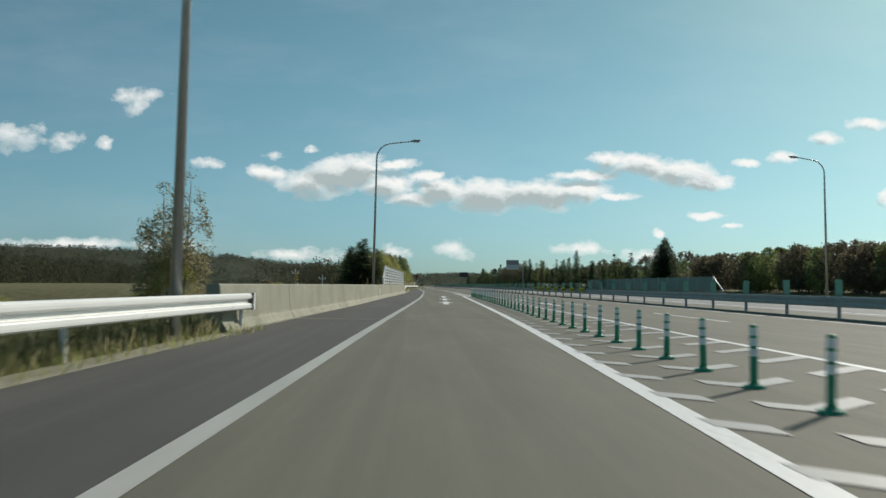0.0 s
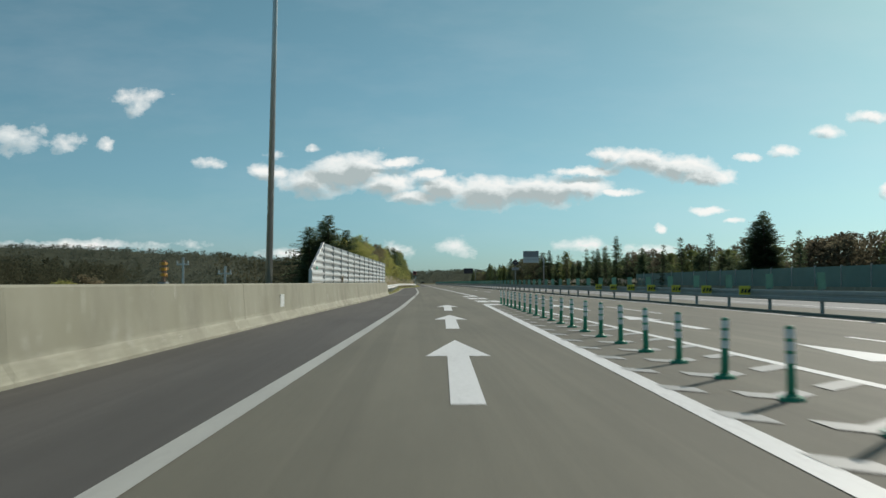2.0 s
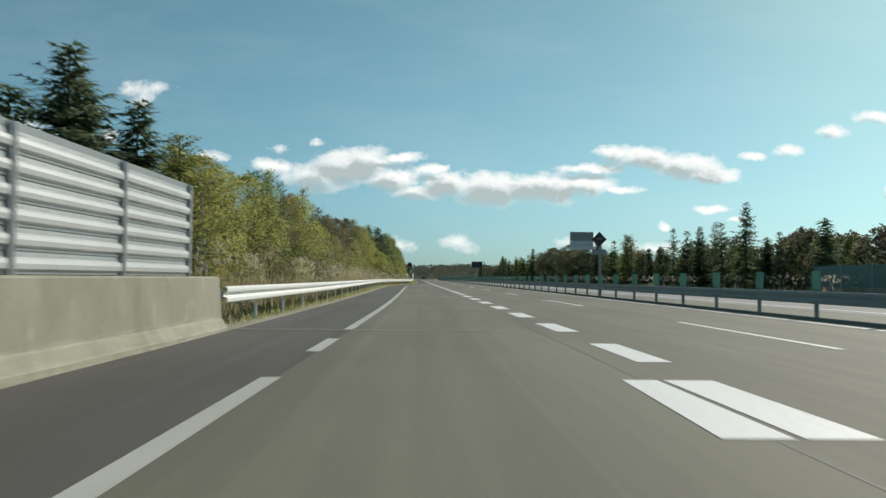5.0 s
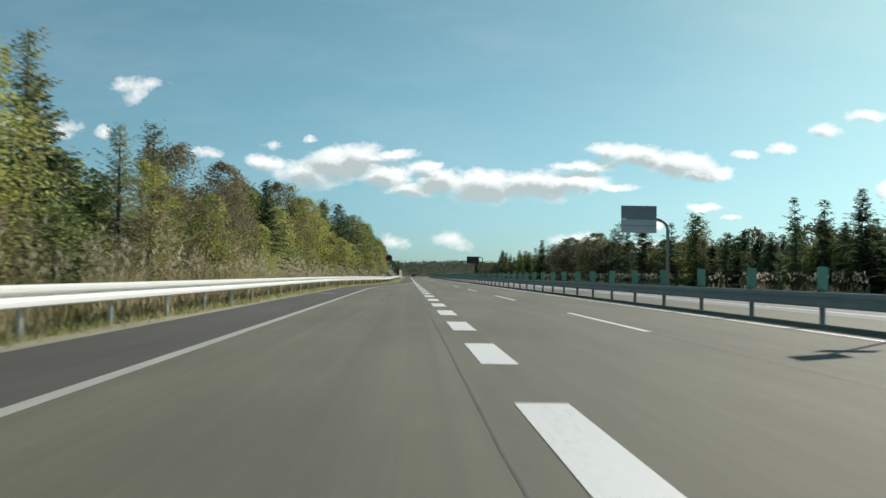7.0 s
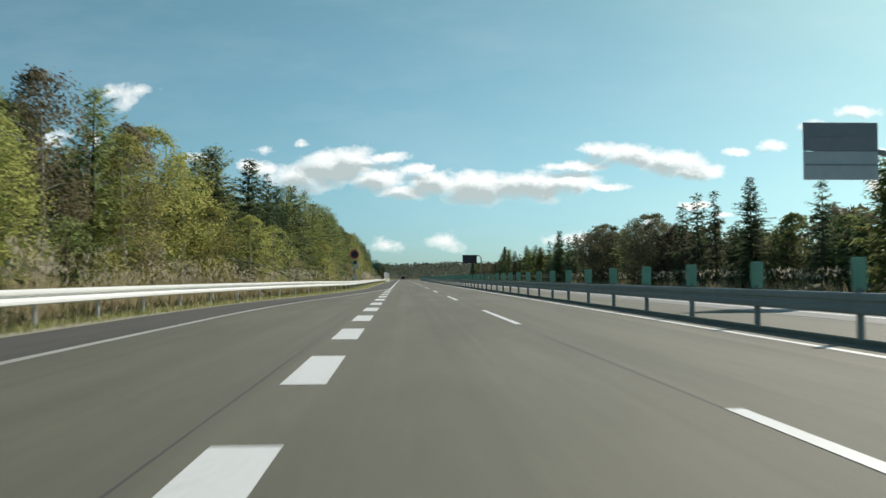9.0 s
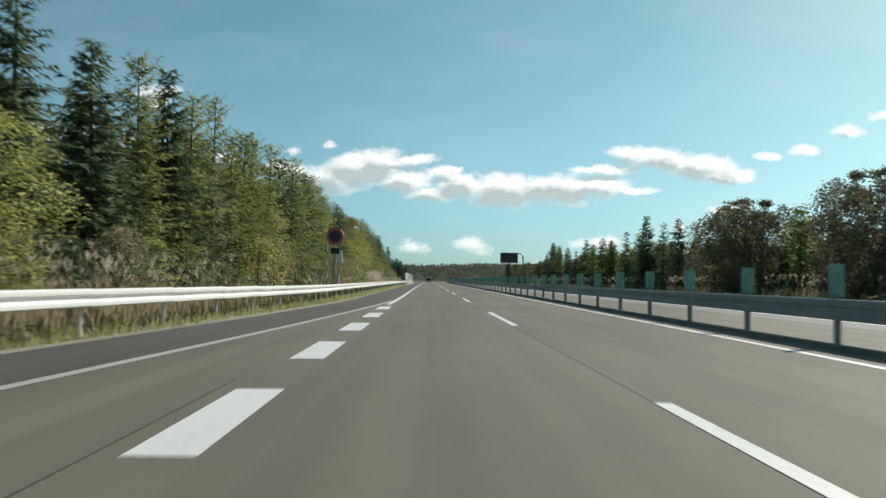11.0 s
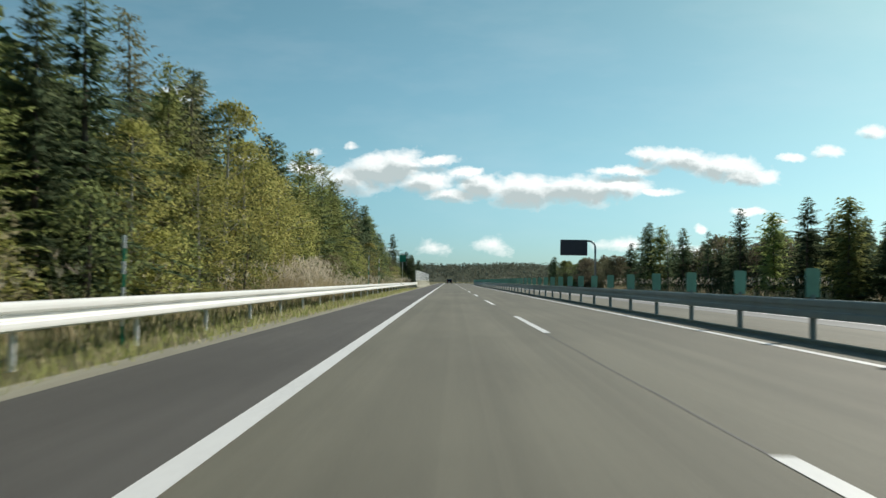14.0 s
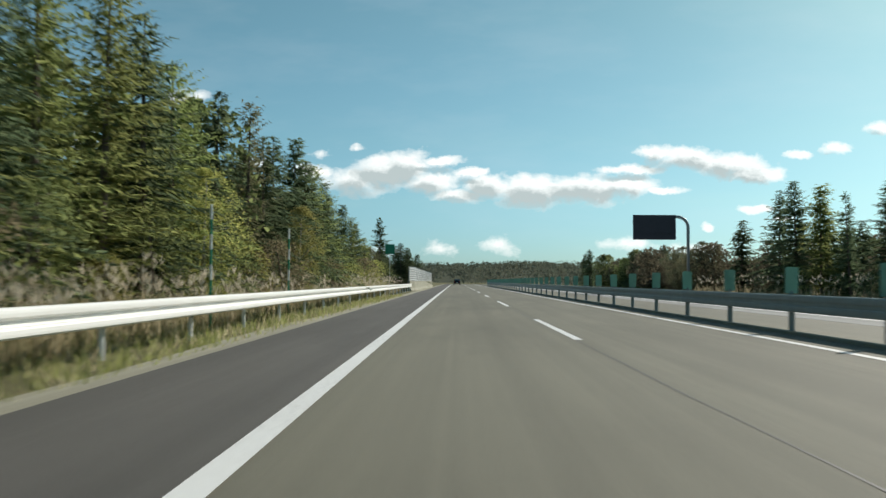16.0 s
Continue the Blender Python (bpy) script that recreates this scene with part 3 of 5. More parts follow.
marking("island_stripe", strip_bm(bmesh.new(), 75.8, 78.0, lambda y: gore_line(y) / 2, 0.62, 0.009), "white end bar of the painted island")


def arrow(u, tip, size=8.0, turn=0.0):
    bm = bmesh.new()
    for pts in (((-0.15, -size), (0.15, -size), (0.15, -3.3), (-0.15, -3.3)), ((-0.45, -3.3), (0.45, -3.3), (0, 0))):
        bm.faces.new([bm.verts.new(at(u + a + turn * b, tip + b, 0.0055)) for a, b in pts])
    return marking("lane_arrow", bm, "long white straight-ahead arrow on the lane")


for u, tip in ((-3.85, 52.6), (-3.45, 64.3), (-3.05, 76.4)):
    arrow(u, tip, 8.0, 0.033)
for u, tip in ((1.75, 51.6), (1.75, 63.9), (1.75, 76.5)):
    arrow(u, tip, 8.0, 0.0)

# ---------------------------------------------------------------- concrete wall with noise panels
WALL = [(0.0, -0.08), (0.0, 0.04), (-0.02, 0.06), (-0.10, 0.19), (-0.125, 0.23), (-0.18, 0.97), (-0.21, 1.0), (-0.43, 1.0), (-0.46, 0.97), (-0.46, -0.9)]


def parapet(y0, y1, line, label, first=None):
    thing = new("concrete_parapet")
    tagged(thing, label, "parapet", "concrete parapets")
    cuts = ([y0] if first else []) + steps(first or y0, y1, 10)
    for a, b in zip(cuts, cuts[1:]):
        b -= 0.05 if b == first else 0.02
        part("wall_segment", sweep(bmesh.new(), WALL, a, b, line, 2.5), M_CONCRETE, thing)
    return thing


LOUVRES, RISE = 6, 0.2475


def louvres():
    """The panel's section, from its foot up the front and down the back."""
    sec = []
    for k in range(LOUVRES):
        sec += [(u, RISE * (k + f)) for u, f in ((0.0, 0.034), (0.0, 0.17), (0.036, 0.27), (0.042, 0.49), (0.034, 0.67), (0.0, 0.76), (-0.012, 0.98))]
    return sec + [(-0.012, 1.57), (-0.06, 1.57), (-0.06, 0.01)]


def noise_panel_mesh(length):
    """Rounded aluminium louvres above each other; shade in the recesses is coloured in grey."""
    bm = bmesh.new()
    sec = louvres()
    a = [bm.verts.new((u, 0.03, z)) for u, z in sec]
    b = [bm.verts.new((u, length - 0.03, z)) for u, z in sec]
    for i in range(len(sec)):
        j = (i + 1) % len(sec)
        f = bm.faces.new((a[i], a[j], b[j], b[i]))
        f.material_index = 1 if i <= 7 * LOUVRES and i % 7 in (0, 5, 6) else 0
    bm.faces.new(a)
    bm.faces.new(b[::-1])
    bmesh.ops.recalc_face_normals(bm, faces=bm.faces)
    for k in range(LOUVRES):
        for j in range(6):
            y = 0.25 + 0.5 * j
            f = bm.faces.new([bm.verts.new((0.002, y + p, RISE * k + q)) for p, q in ((-0.028, 0.209), (0.028, 0.209), (0.028, 0.220), (-0.028, 0.220))])
            f.material_index = 2
    me = bpy.data.meshes.new("panel")
    bm.to_mesh(me)
    bm.free()
    for m in (M_ALU, M_ALU_SHADED, M_POST):
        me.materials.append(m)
    return me


PANEL = noise_panel_mesh(3.0)


def post_mesh(name, w, d, h, mat):
    """An H-section post."""
    bm = bmesh.new()
    for a in (-1, 1):
        box(bm, w, 0.012, h, Matrix.Translation((0, a * d / 2, 0)))
    box(bm, 0.012, d - 0.012, h)
    me = bpy.data.meshes.new(name)
    bm.to_mesh(me)
    bm.free()
    me.materials.append(mat)
    return me


HPOST = post_mesh("post", 0.10, 0.10, 1.55, M_GALV)


def noise_barrier(y0, y1, line, label, sloped):
    thing = new("noise_barrier")
    tagged(thing, label, "noise barrier", "noise barriers")
    n = round((y1 - y0) / 3.0)
    for k in range(n + 1):
        y = y0 + 3.0 * k
        turn = heading(y) - math.degrees(math.atan((line(y + 1) - line(y - 1)) / 2))
        share("post", HPOST, thing, Matrix.Translation(at(line(y), y, 1.0)) @ pose(0, 0, 0, 0, 0, turn))
        if k < n:
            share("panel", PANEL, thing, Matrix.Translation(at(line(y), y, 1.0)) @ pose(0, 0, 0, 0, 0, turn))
    if sloped:
        bm = bmesh.new()
        s = 3.4
        sec = louvres()
        a = [bm.verts.new(at(line(y0) + u, y0 - 0.03, 1.0 + z)) for u, z in sec]
        b, rear = [], []
        for u, z in sec:
            y = y0 - 0.06 - s * (1 - max(0.0, z - 0.45) / 1.12)
            b.append(bm.verts.new(at(line(y) + u, y, 1.0 + z)))
            rear.append(bm.verts.new(at(line(y) - 0.06, y, 1.0 + z)))
        for i in range(len(sec)):
            bm.faces.new((a[i], a[(i + 1) % len(sec)], b[(i + 1) % len(sec)], b[i]))
        bm.faces.new(a)
        for i in range(len(sec) - 3):
            bm.faces.new((b[i], b[i + 1], rear[i + 1], rear[i]))
        bmesh.ops.recalc_face_normals(bm, faces=bm.faces)
        part("end_panel", bm, M_ALU, thing, "slanted pale end panel")
        bm = tube(bmesh.new(), at(line(y0 - s), y0 - s, 1.45), at(line(y0), y0, 2.57), 0.03)
        part("end_rail", bm, M_POST, thing)
        share("end_post", HPOST, thing, Matrix.Translation(at(line(y0 - s), y0 - s - 0.02, 1.0)) @ Matrix.Diagonal((1, 1, 0.31, 1)))
        c = y0 - 2.15
        bm = box(bmesh.new(), 0.012, 0.34, 0.13, Matrix.Translation(at(line(c) + 0.055, c, 1.49)), bevel=0.004)
        part("tag_plate", bm, M_TEAL, thing, "small teal plate")
    return thing


parapet(17.6, 108.6, wall_toe, "stained grey concrete parapet wall of the ramp bridge", 25.1)
noise_barrier(71.0, 107.0, plus(wall_toe, -0.33), "pale louvred aluminium noise barrier on the concrete parapet", True)
far_toe = table((398, -4.05), (406, -2.95), (480, -2.95))
parapet(402.0, 474.0, far_toe, "pale concrete parapet wall of the next bridge")
noise_barrier(402.3, 474.3, plus(far_toe, -0.33), "pale louvred aluminium noise barrier on the next bridge", False)


def marker_plate(y, z):
    bm = box(bmesh.new(), 0.02, 0.55, 0.34, bevel=0.006)
    ob = part("wall_plate", bm, M_REFLECT, m=Matrix.Translation(at(wall_toe(y) - 0.145, y, z)) @ pose(0, 0, 0, 0, 0, heading(y) - math.degrees(math.atan((wall_toe(y + 1) - wall_toe(y - 1)) / 2))))
    return tagged(ob, "small white plate fixed low on the concrete wall", "plate", "wall plates")


marker_plate(61.0, 0.36)


def delineator(y):
    thing = tagged(new("delineator"), "short brown delineator post bolted on top of the parapet", "delineator", "delineators")
    thing.matrix_basis = Matrix.Translation(at(wall_toe(y) - 0.30, y, 1.0))
    part("foot", box(bmesh.new(), 0.12, 0.16, 0.03, bevel=0.006), M_POST, thing)
    part("stem", tube(bmesh.new(), (0, 0, 0.02), (0, 0, 0.38), 0.03, n=10), M_BROWN, thing)
    for z in (0.12, 0.21, 0.30):
        part("reflector", box(bmesh.new(), 0.085, 0.075, 0.05, Matrix.Translation((0, 0, z)), bevel=0.008), M_BOXORANGE, thing, "dull orange reflector")
    return thing


delineator(26.9)
delineator(51.3)

# ---------------------------------------------------------------- guardrails
BEAM = [(0.0, 0.0), (0.050, 0.006), (0.078, 0.030), (0.082, 0.060), (0.080, 0.105), (0.066, 0.127), (0.006, 0.138), (0.0, 0.145), (0.0, 0.207), (0.006, 0.214), (0.066, 0.224), (0.080, 0.246), (0.082, 0.290), (0.078, 0.320), (0.050, 0.344), (0.0, 0.35)]


def beam_mesh(name, length, mat, double=False, groove=1.0):
    bm = bmesh.new()
    for s in (1, -1) if double else (1,):
        sec = [(s * (0.082 - (0.082 - u) * groove + (0.07 if double else 0)), z) for u, z in BEAM]
        sec += [(u - s * 0.006, z) for u, z in sec[::-1]]
        a = [bm.verts.new((u, 0, z)) for u, z in sec]
        b = [bm.verts.new((u, length, z)) for u, z in sec]
        n = len(sec)
        for i in range(n):
            bm.faces.new((a[i], a[(i + 1) % n], b[(i + 1) % n], b[i]))
        bm.faces.new(a)
        bm.faces.new(b[::-1])
    bmesh.ops.recalc_face_normals(bm, faces=bm.faces)
    me = bpy.data.meshes.new(name)
    bm.to_mesh(me)
    bm.free()
    me.materials.append(mat)
    return me


def round_post_mesh(name, r, h, mat):
    bm = tube(bmesh.new(), (0, 0, -0.3), (0, 0, h), r, n=10)
    tube(bm, (0, 0, h), (0, 0, h + 0.02), r * 1.05, r * 0.6, n=10)
    me = bpy.data.meshes.new(name)
    bm.to_mesh(me)
    bm.free()
    me.materials.append(mat)
    return me


WBEAM, WPOST = beam_mesh("beam", 4.06, M_WHITE_STEEL), round_post_mesh("post", 0.042, 0.74, M_WHITE_STEEL)
MBEAM, MPOST = beam_mesh("beam", 4.06, M_MEDIAN, True, 0.35), round_post_mesh("post", 0.062, 0.72, M_MEDIAN)
bm = box(bmesh.new(), 0.09, 0.06, 0.2)
BLOCK = bpy.data.meshes.new("bracket")
bm.to_mesh(BLOCK)
bm.free()
BLOCK.materials.append(M_WHITE_STEEL)


def guardrail(ys, line, label, beam, post, z0, offset, bracket=True, dip=const(0.0)):
    thing = tagged(new("guardrail"), label, "guardrail", "guardrails")
    for k, y in enumerate(ys):
        z = z0 - dip(y)
        share("post", post, thing, Matrix.Translation(at(line(y) - offset, y, -dip(y))))
        if bracket:
            share("bracket", BLOCK, thing, Matrix.Translation(at(line(y) - offset / 2, y, z + 0.08)))
        if k + 1 < len(ys):
            a, b = at(line(y), y, z), at(line(ys[k + 1]), ys[k + 1], z0 - dip(ys[k + 1]))
            turn = -math.degrees(math.atan2(b.x - a.x, b.y - a.y))
            share("beam", beam, thing, Matrix.Translation(a) @ pose(0, 0, 0, 0, 0, turn))
    return thing


def rail_cap(parent, y, line, z):
    """Rounded end piece of a guardrail."""
    bm = bmesh.new()
    n = 9
    prof = []
    for i in range(n):
        a = math.pi * i / (n - 1)
        prof.append((0.04 + 0.075 * math.cos(a), 0.34 * math.sin(a) ** 0.6))
    lo = [bm.verts.new(at(line(y) + u, y + v, z - 0.01)) for u, v in prof]
    hi = [bm.verts.new(at(line(y) + u, y + v, z + 0.36)) for u, v in prof]
    for i in range(n - 1):
        bm.faces.new((lo[i], lo[i + 1], hi[i + 1], hi[i]))
    bm.faces.new(lo)
    bm.faces.new(hi[::-1])
    bmesh.ops.recalc_face_normals(bm, faces=bm.faces)
    return part("end_cap", bm, M_WHITE_STEEL, parent)


rail_a = table((-60, -12.6), (10, -10.1), (19, -9.45))
first = guardrail([18.85 - 4 * k for k in range(15)][::-1], rail_a, "white-painted steel guardrail ending at the concrete wall", WBEAM, WPOST, 0.45, 0.16)
rail_cap(first, 18.85, rail_a, 0.45)
second = guardrail([110.0 + 4 * k for k in range(74)], rail_line, "long white-painted steel guardrail on round posts", WBEAM, WPOST, 0.45, 0.16, True, table((108, 0.0), (215, 0.0), (245, 0.075), (420, 0.075)))
MEDIAN_YS = [-23.8 + 4 * k for k in range(131)]
central = guardrail(MEDIAN_YS, const(8.35), "dull grey-green central guardrail on round posts", MBEAM, MPOST, 0.41, 0.0, False)

# green glare plates on the central rail
bm = bmesh.new()
pts = [(-0.15, 0.0), (0.15, 0.0), (0.16, 0.50), (0.15, 0.53), (0.12, 0.545), (-0.12, 0.545), (-0.15, 0.53), (-0.16, 0.50)]
a = [bm.verts.new((x, -0.025 + 0.9 * x * x, z)) for x, z in pts]
b = [bm.verts.new((x, 0.0 + 0.9 * x * x, z)) for x, z in pts]
bm.faces.new(a)
bm.faces.new(b[::-1])
for i in range(len(pts)):
    bm.faces.new((a[i], a[(i + 1) % len(pts)], b[(i + 1) % len(pts)], b[i]))
bmesh.ops.recalc_face_normals(bm, faces=bm.faces)
plate = tagged(new("glare_plate"), "translucent green glare plate on the central guardrail", "glare plate", "green glare plates")
part("blade", bm, M_GLARE, plate)
part("foot", box(bmesh.new(), 0.06, 0.06, 0.12, Matrix.Translation((0, 0, -0.07))), M_MEDIAN, plate)
random.seed(5)
for k, y in enumerate(MEDIAN_YS):
    m = Matrix.Translation(at(8.35, y, 0.79)) @ pose(0, 0, 0, random.uniform(-2, 2), random.uniform(-2, 2), heading(y) + 18)
    if k == 0:
        plate.matrix_basis = m
    else:
        copy_thing(plate, m)

# yellow reflectors on the central rail
refl = tagged(new("reflector"), "yellow reflector board with black marks on the central rail", "reflector", "yellow reflectors")
part("board", box(bmesh.new(), 0.43, 0.02, 0.34, bevel=0.004), M_YELLOW, refl)
for k in (-1, 0, 1):
    part("mark", box(bmesh.new(), 0.075, 0.012, 0.16, Matrix.Translation((k * 0.13, -0.014, 0.08)) @ pose(0, 0, 0, 0, 25, 0)), M_BLACK, refl)
part("bracket", box(bmesh.new(), 0.26, 0.03, 0.05, Matrix.Translation((0.2, 0.02, 0.1))), M_MEDIAN, refl)
for k in range(7):
    m = Matrix.Translation(at(7.98, 69.6 + 4.25 * k, 0.55))
    if k == 0:
        refl.matrix_basis = m
    else:
        copy_thing(refl, m)

# ---------------------------------------------------------------- green lane posts in the painted island
def lane_post():
    thing = tagged(new("lane_post"), "green flexible rubber lane post with pale bands", "lane post", "green lane posts")
    bm = tube(bmesh.new(), (0, 0, 0), (0, 0, 0.035), 0.115, 0.105, n=14)
    tube(bm, (0, 0, 0.035), (0, 0, 0.06), 0.075, 0.05, n=14)
    part("base", bm, M_GREEN_RUBBER, thing)
    bm = pipe(bmesh.new(), [(0, 0, 0.05), (0, 0, 0.10), (0, 0, 0.6), (0, 0, 0.635), (0, 0, 0.65)], [0.046, 0.04, 0.04, 0.036, 0.02], 12)
    part("pole", bm, M_GREEN_RUBBER, thing, smooth=True)
    for z in (0.325, 0.432, 0.539):
        part("band", tube(bmesh.new(), (0, 0, z), (0, 0, z + 0.078), 0.0425, n=12), M_REFLECT, thing, "pale reflective band")
    return thing


post0 = lane_post()
random.seed(11)
for k in range(48):
    y = -3.4 + 1.72 * k
    m = Matrix.Translation(at(post_line(y), y)) @ pose(0, 0, 0, random.uniform(-1.5, 1.5), random.uniform(-2, 2), random.uniform(0, 90))
    if k == 0:
        post0.matrix_basis = m
    else:
        copy_thing(post0, m)

# ---------------------------------------------------------------- street lamps
def street_lamp(u, y, high, reach, label):
    """reach: signed length of the arm across the road."""
    thing = tagged(new("street_lamp"), label, "street lamp", "street lamps")
    thing.matrix_basis = Matrix.Translation(at(u, y))
    s = 1 if reach > 0 else -1
    pts, rad = [(0, 0, -0.2), (0, 0, high - 1.35)], [0.105, 0.062]
    for k in range(1, 7):
        a = math.pi / 2 * k / 6.6
        pts.append((s * (1.0 - math.cos(a)) * 1.15, 0, high - 1.35 + math.sin(a) * 1.05))
        rad.append(0.056 - 0.002 * k)
    pts.append((reach - s * 0.5, 0, high - 0.1))
    pts = [(x + s * 0.016 * max(0.0, min(z, high - 1.35)), yy, z) for x, yy, z in pts]
    rad.append(0.04)
    part("pole", pipe(bmesh.new(), pts, rad, 12), M_GALV, thing, smooth=True)
    part("base_box", box(bmesh.new(), 0.14, 0.14, 0.5, Matrix.Translation((0, 0.12, 0.8)), bevel=0.02), M_GALV, thing)
    bm = bmesh.new()
    bmesh.ops.create_uvsphere(bm, u_segments=14, v_segments=8, radius=1)
    bmesh.ops.transform(bm, matrix=Matrix.Translation((reach - s * 0.18, 0, high - 0.08)) @ pose(0, 0, 0, 0, -s * 5, 0) @ Matrix.Diagonal((0.40, 0.15, 0.09, 1)), verts=bm.verts)
    part("lamp_head", bm, M_POST, thing, "dark grey lamp head", smooth=True)
    part("lens", box(bmesh.new(), 0.42, 0.2, 0.05, Matrix.Translation((reach - s * 0.14, 0, high - 0.19)), bevel=0.02), M_REFLECT, thing)
    return thing


street_lamp(-9.95, 14.8, 11.6, 3.2, "tall grey steel street lamp behind the concrete wall")
street_lamp(-8.72, 62.0, 11.55, 3.15, "tall grey steel street lamp behind the concrete wall")
street_lamp(26.8, 66.5, 11.5, -2.8, "tall grey steel street lamp beyond the opposite carriageway")

# ---------------------------------------------------------------- signs
def cantilever_sign(u0, u1, z0, z1, y, upole, label, face, two_tone):
    thing = tagged(new("road_sign"), label, "road sign", "cantilever road signs")
    thing.matrix_basis = Matrix.Translation(at(upole, y))
    c, w = (u0 + u1) / 2 - upole, u1 - u0
    if two_tone:
        h = (z1 - z0) / 2
        part("board", box(bmesh.new(), w, 0.06, h - 0.01, Matrix.Translation((c, 0, z0 + h + 0.01)), bevel=0.02), face, thing)
        part("board", box(bmesh.new(), w, 0.06, h - 0.01, Matrix.Translation((c, 0, z0)), bevel=0.02), M_SIGNPALE, thing, "paler lower board")
    else:
        part("board", box(bmesh.new(), w, 0.22, z1 - z0, Matrix.Translation((c, 0, z0)), bevel=0.05), face, thing)
    for k in (0.25, 0.75):
        part("stiffener", box(bmesh.new(), w * 0.96, 0.03, 0.05, Matrix.Translation((c, -0.045 if two_tone else -0.125, z0 + (z1 - z0) * k))), face, thing)
    for k in (-0.3, 0.3):
        part("clamp", box(bmesh.new(), 0.08, 0.09, (z1 - z0) * 0.7, Matrix.Translation((c + w * k, 0.11, z0 + (z1 - z0) * 0.15))), M_POST, thing)
    top = (z0 + z1) / 2 if two_tone else z1 - 0.15
    pts, rad = [(0, 0.18, -0.2), (0, 0.18, top - 0.9)], [0.17, 0.14]
    for k in range(1, 8):
        a = math.pi / 2 * k / 7
        pts.append((-(1 - math.cos(a)) * 0.9, 0.18, top - 0.9 + math.sin(a) * 0.9))
        rad.append(0.13)
    pts.append((u0 - upole + 0.5, 0.18, top))
    rad.append(0.11)
    part("pole", pipe(bmesh.new(), pts, rad, 14), M_POST, thing, smooth=True)
    return thing


cantilever_sign(16.5, 19.45, 4.75, 6.98, 199.0, 20.45, "grey back of a two-panel cantilever road sign", M_SIGNBACK, True)
cantilever_sign(16.6, 20.25, 4.62, 6.75, 384.0, 21.35, "dark display board on a curved cantilever pole", M_DARKSIGN, False)


def diamond_sign(u, y, z):
    thing = tagged(new("warning_sign"), "back of a diamond warning sign with a plate below", "road sign")
    thing.matrix_basis = Matrix.Translation(at(u, y))
    part("diamond", box(bmesh.new(), 0.66, 0.03, 0.66, Matrix.Translation((0, 0, z)) @ pose(0, 0, 0, 0, 45, 0) @ Matrix.Translation((0, 0, -0.33)), bevel=0.01), M_DARKSIGN, thing)
    part("plate", box(bmesh.new(), 0.88, 0.03, 0.32, Matrix.Translation((0, 0, z - 0.94)), bevel=0.008), M_POST, thing)
    part("pole", tube(bmesh.new(), (0, 0.05, -0.2), (0, 0.05, z + 0.32), 0.045, n=12), M_POST, thing)
    for k in (-0.8, 0.0):
        part("clamp", box(bmesh.new(), 0.3, 0.04, 0.06, Matrix.Translation((0, 0.0, z + k)) @ Matrix.Translation((0, -0.03, 0))), M_POST, thing)
    return thing


diamond_sign(8.35, 144.6, 3.50)


def speed_sign(u, y, z):
    thing = tagged(new("speed_sign"), "dark round variable speed sign with a red ring", "road sign")
    thing.matrix_basis = Matrix.Translation(at(u, y))
    bm = bmesh.new()
    q = pose(0, 0, z, 90, 0, 0)
    bmesh.ops.create_cone(bm, cap_ends=True, segments=48, radius1=0.505, radius2=0.505, depth=0.22, matrix=q)
    part("cabinet", bm, M_SIGNBACK, thing)
    bm = bmesh.new()
    bmesh.ops.create_cone(bm, cap_ends=True, segments=48, radius1=0.40, radius2=0.40, depth=0.03, matrix=pose(0, -0.12, z, 90, 0, 0))
    part("face", bm, M_DARKSIGN, thing)
    bm = bmesh.new()
    rings = [[bm.verts.new((r * math.cos(a), -0.145 if 0.33 < r < 0.49 else -0.11, z + r * math.sin(a))) for a in [2 * math.pi * k / 48 for k in range(48)]] for r in (0.325, 0.34, 0.485, 0.495)]
    for a, b in zip(rings, rings[1:]):
        for k in range(48):
            bm.faces.new((a[k], a[(k + 1) % 48], b[(k + 1) % 48], b[k]))
    bmesh.ops.recalc_face_normals(bm, faces=bm.faces)
    part("ring", bm, M_REDRING, thing, "dull red ring")
    part("plate", box(bmesh.new(), 0.5, 0.1, 0.34, Matrix.Translation((0, -0.02, z - 1.0)), bevel=0.01), M_BLACK, thing)
    part("pole", tube(bmesh.new(), (0, 0.08, -0.3), (0, 0.08, z - 0.5), 0.07, n=12), M_GALV, thing)
    part("control_box", box(bmesh.new(), 0.26, 0.2, 0.65, Matrix.Translation((0.28, 0.06, 1.95)), bevel=0.015), M_REFLECT, thing, "white control box")
    part("control_box", box(bmesh.new(), 0.3, 0.22, 0.5, Matrix.Translation((0.1, 0.0, 0.75)), bevel=0.015), M_GALV, thing)
    return thing


speed_sign(-3.75, 255.0, 3.44)


def small_board(u, y):
    thing = tagged(new("small_board"), "small brown slatted board on two thin white posts", "board")
    thing.matrix_basis = Matrix.Translation(at(u, y))
    for k in range(6):
        part("slat", box(bmesh.new(), 0.34, 0.02, 0.055, Matrix.Translation((0, 0, 0.98 + 0.075 * k))), M_BOXORANGE if k % 2 else M_SIGNBACK, thing)
    for k in (-0.11, 0.11):
        part("post", tube(bmesh.new(), (k, 0.03, -0.2), (k, 0.03, 1.42), 0.02, n=8), M_REFLECT, thing)
    return thing


small_board(-3.8, 248.2)


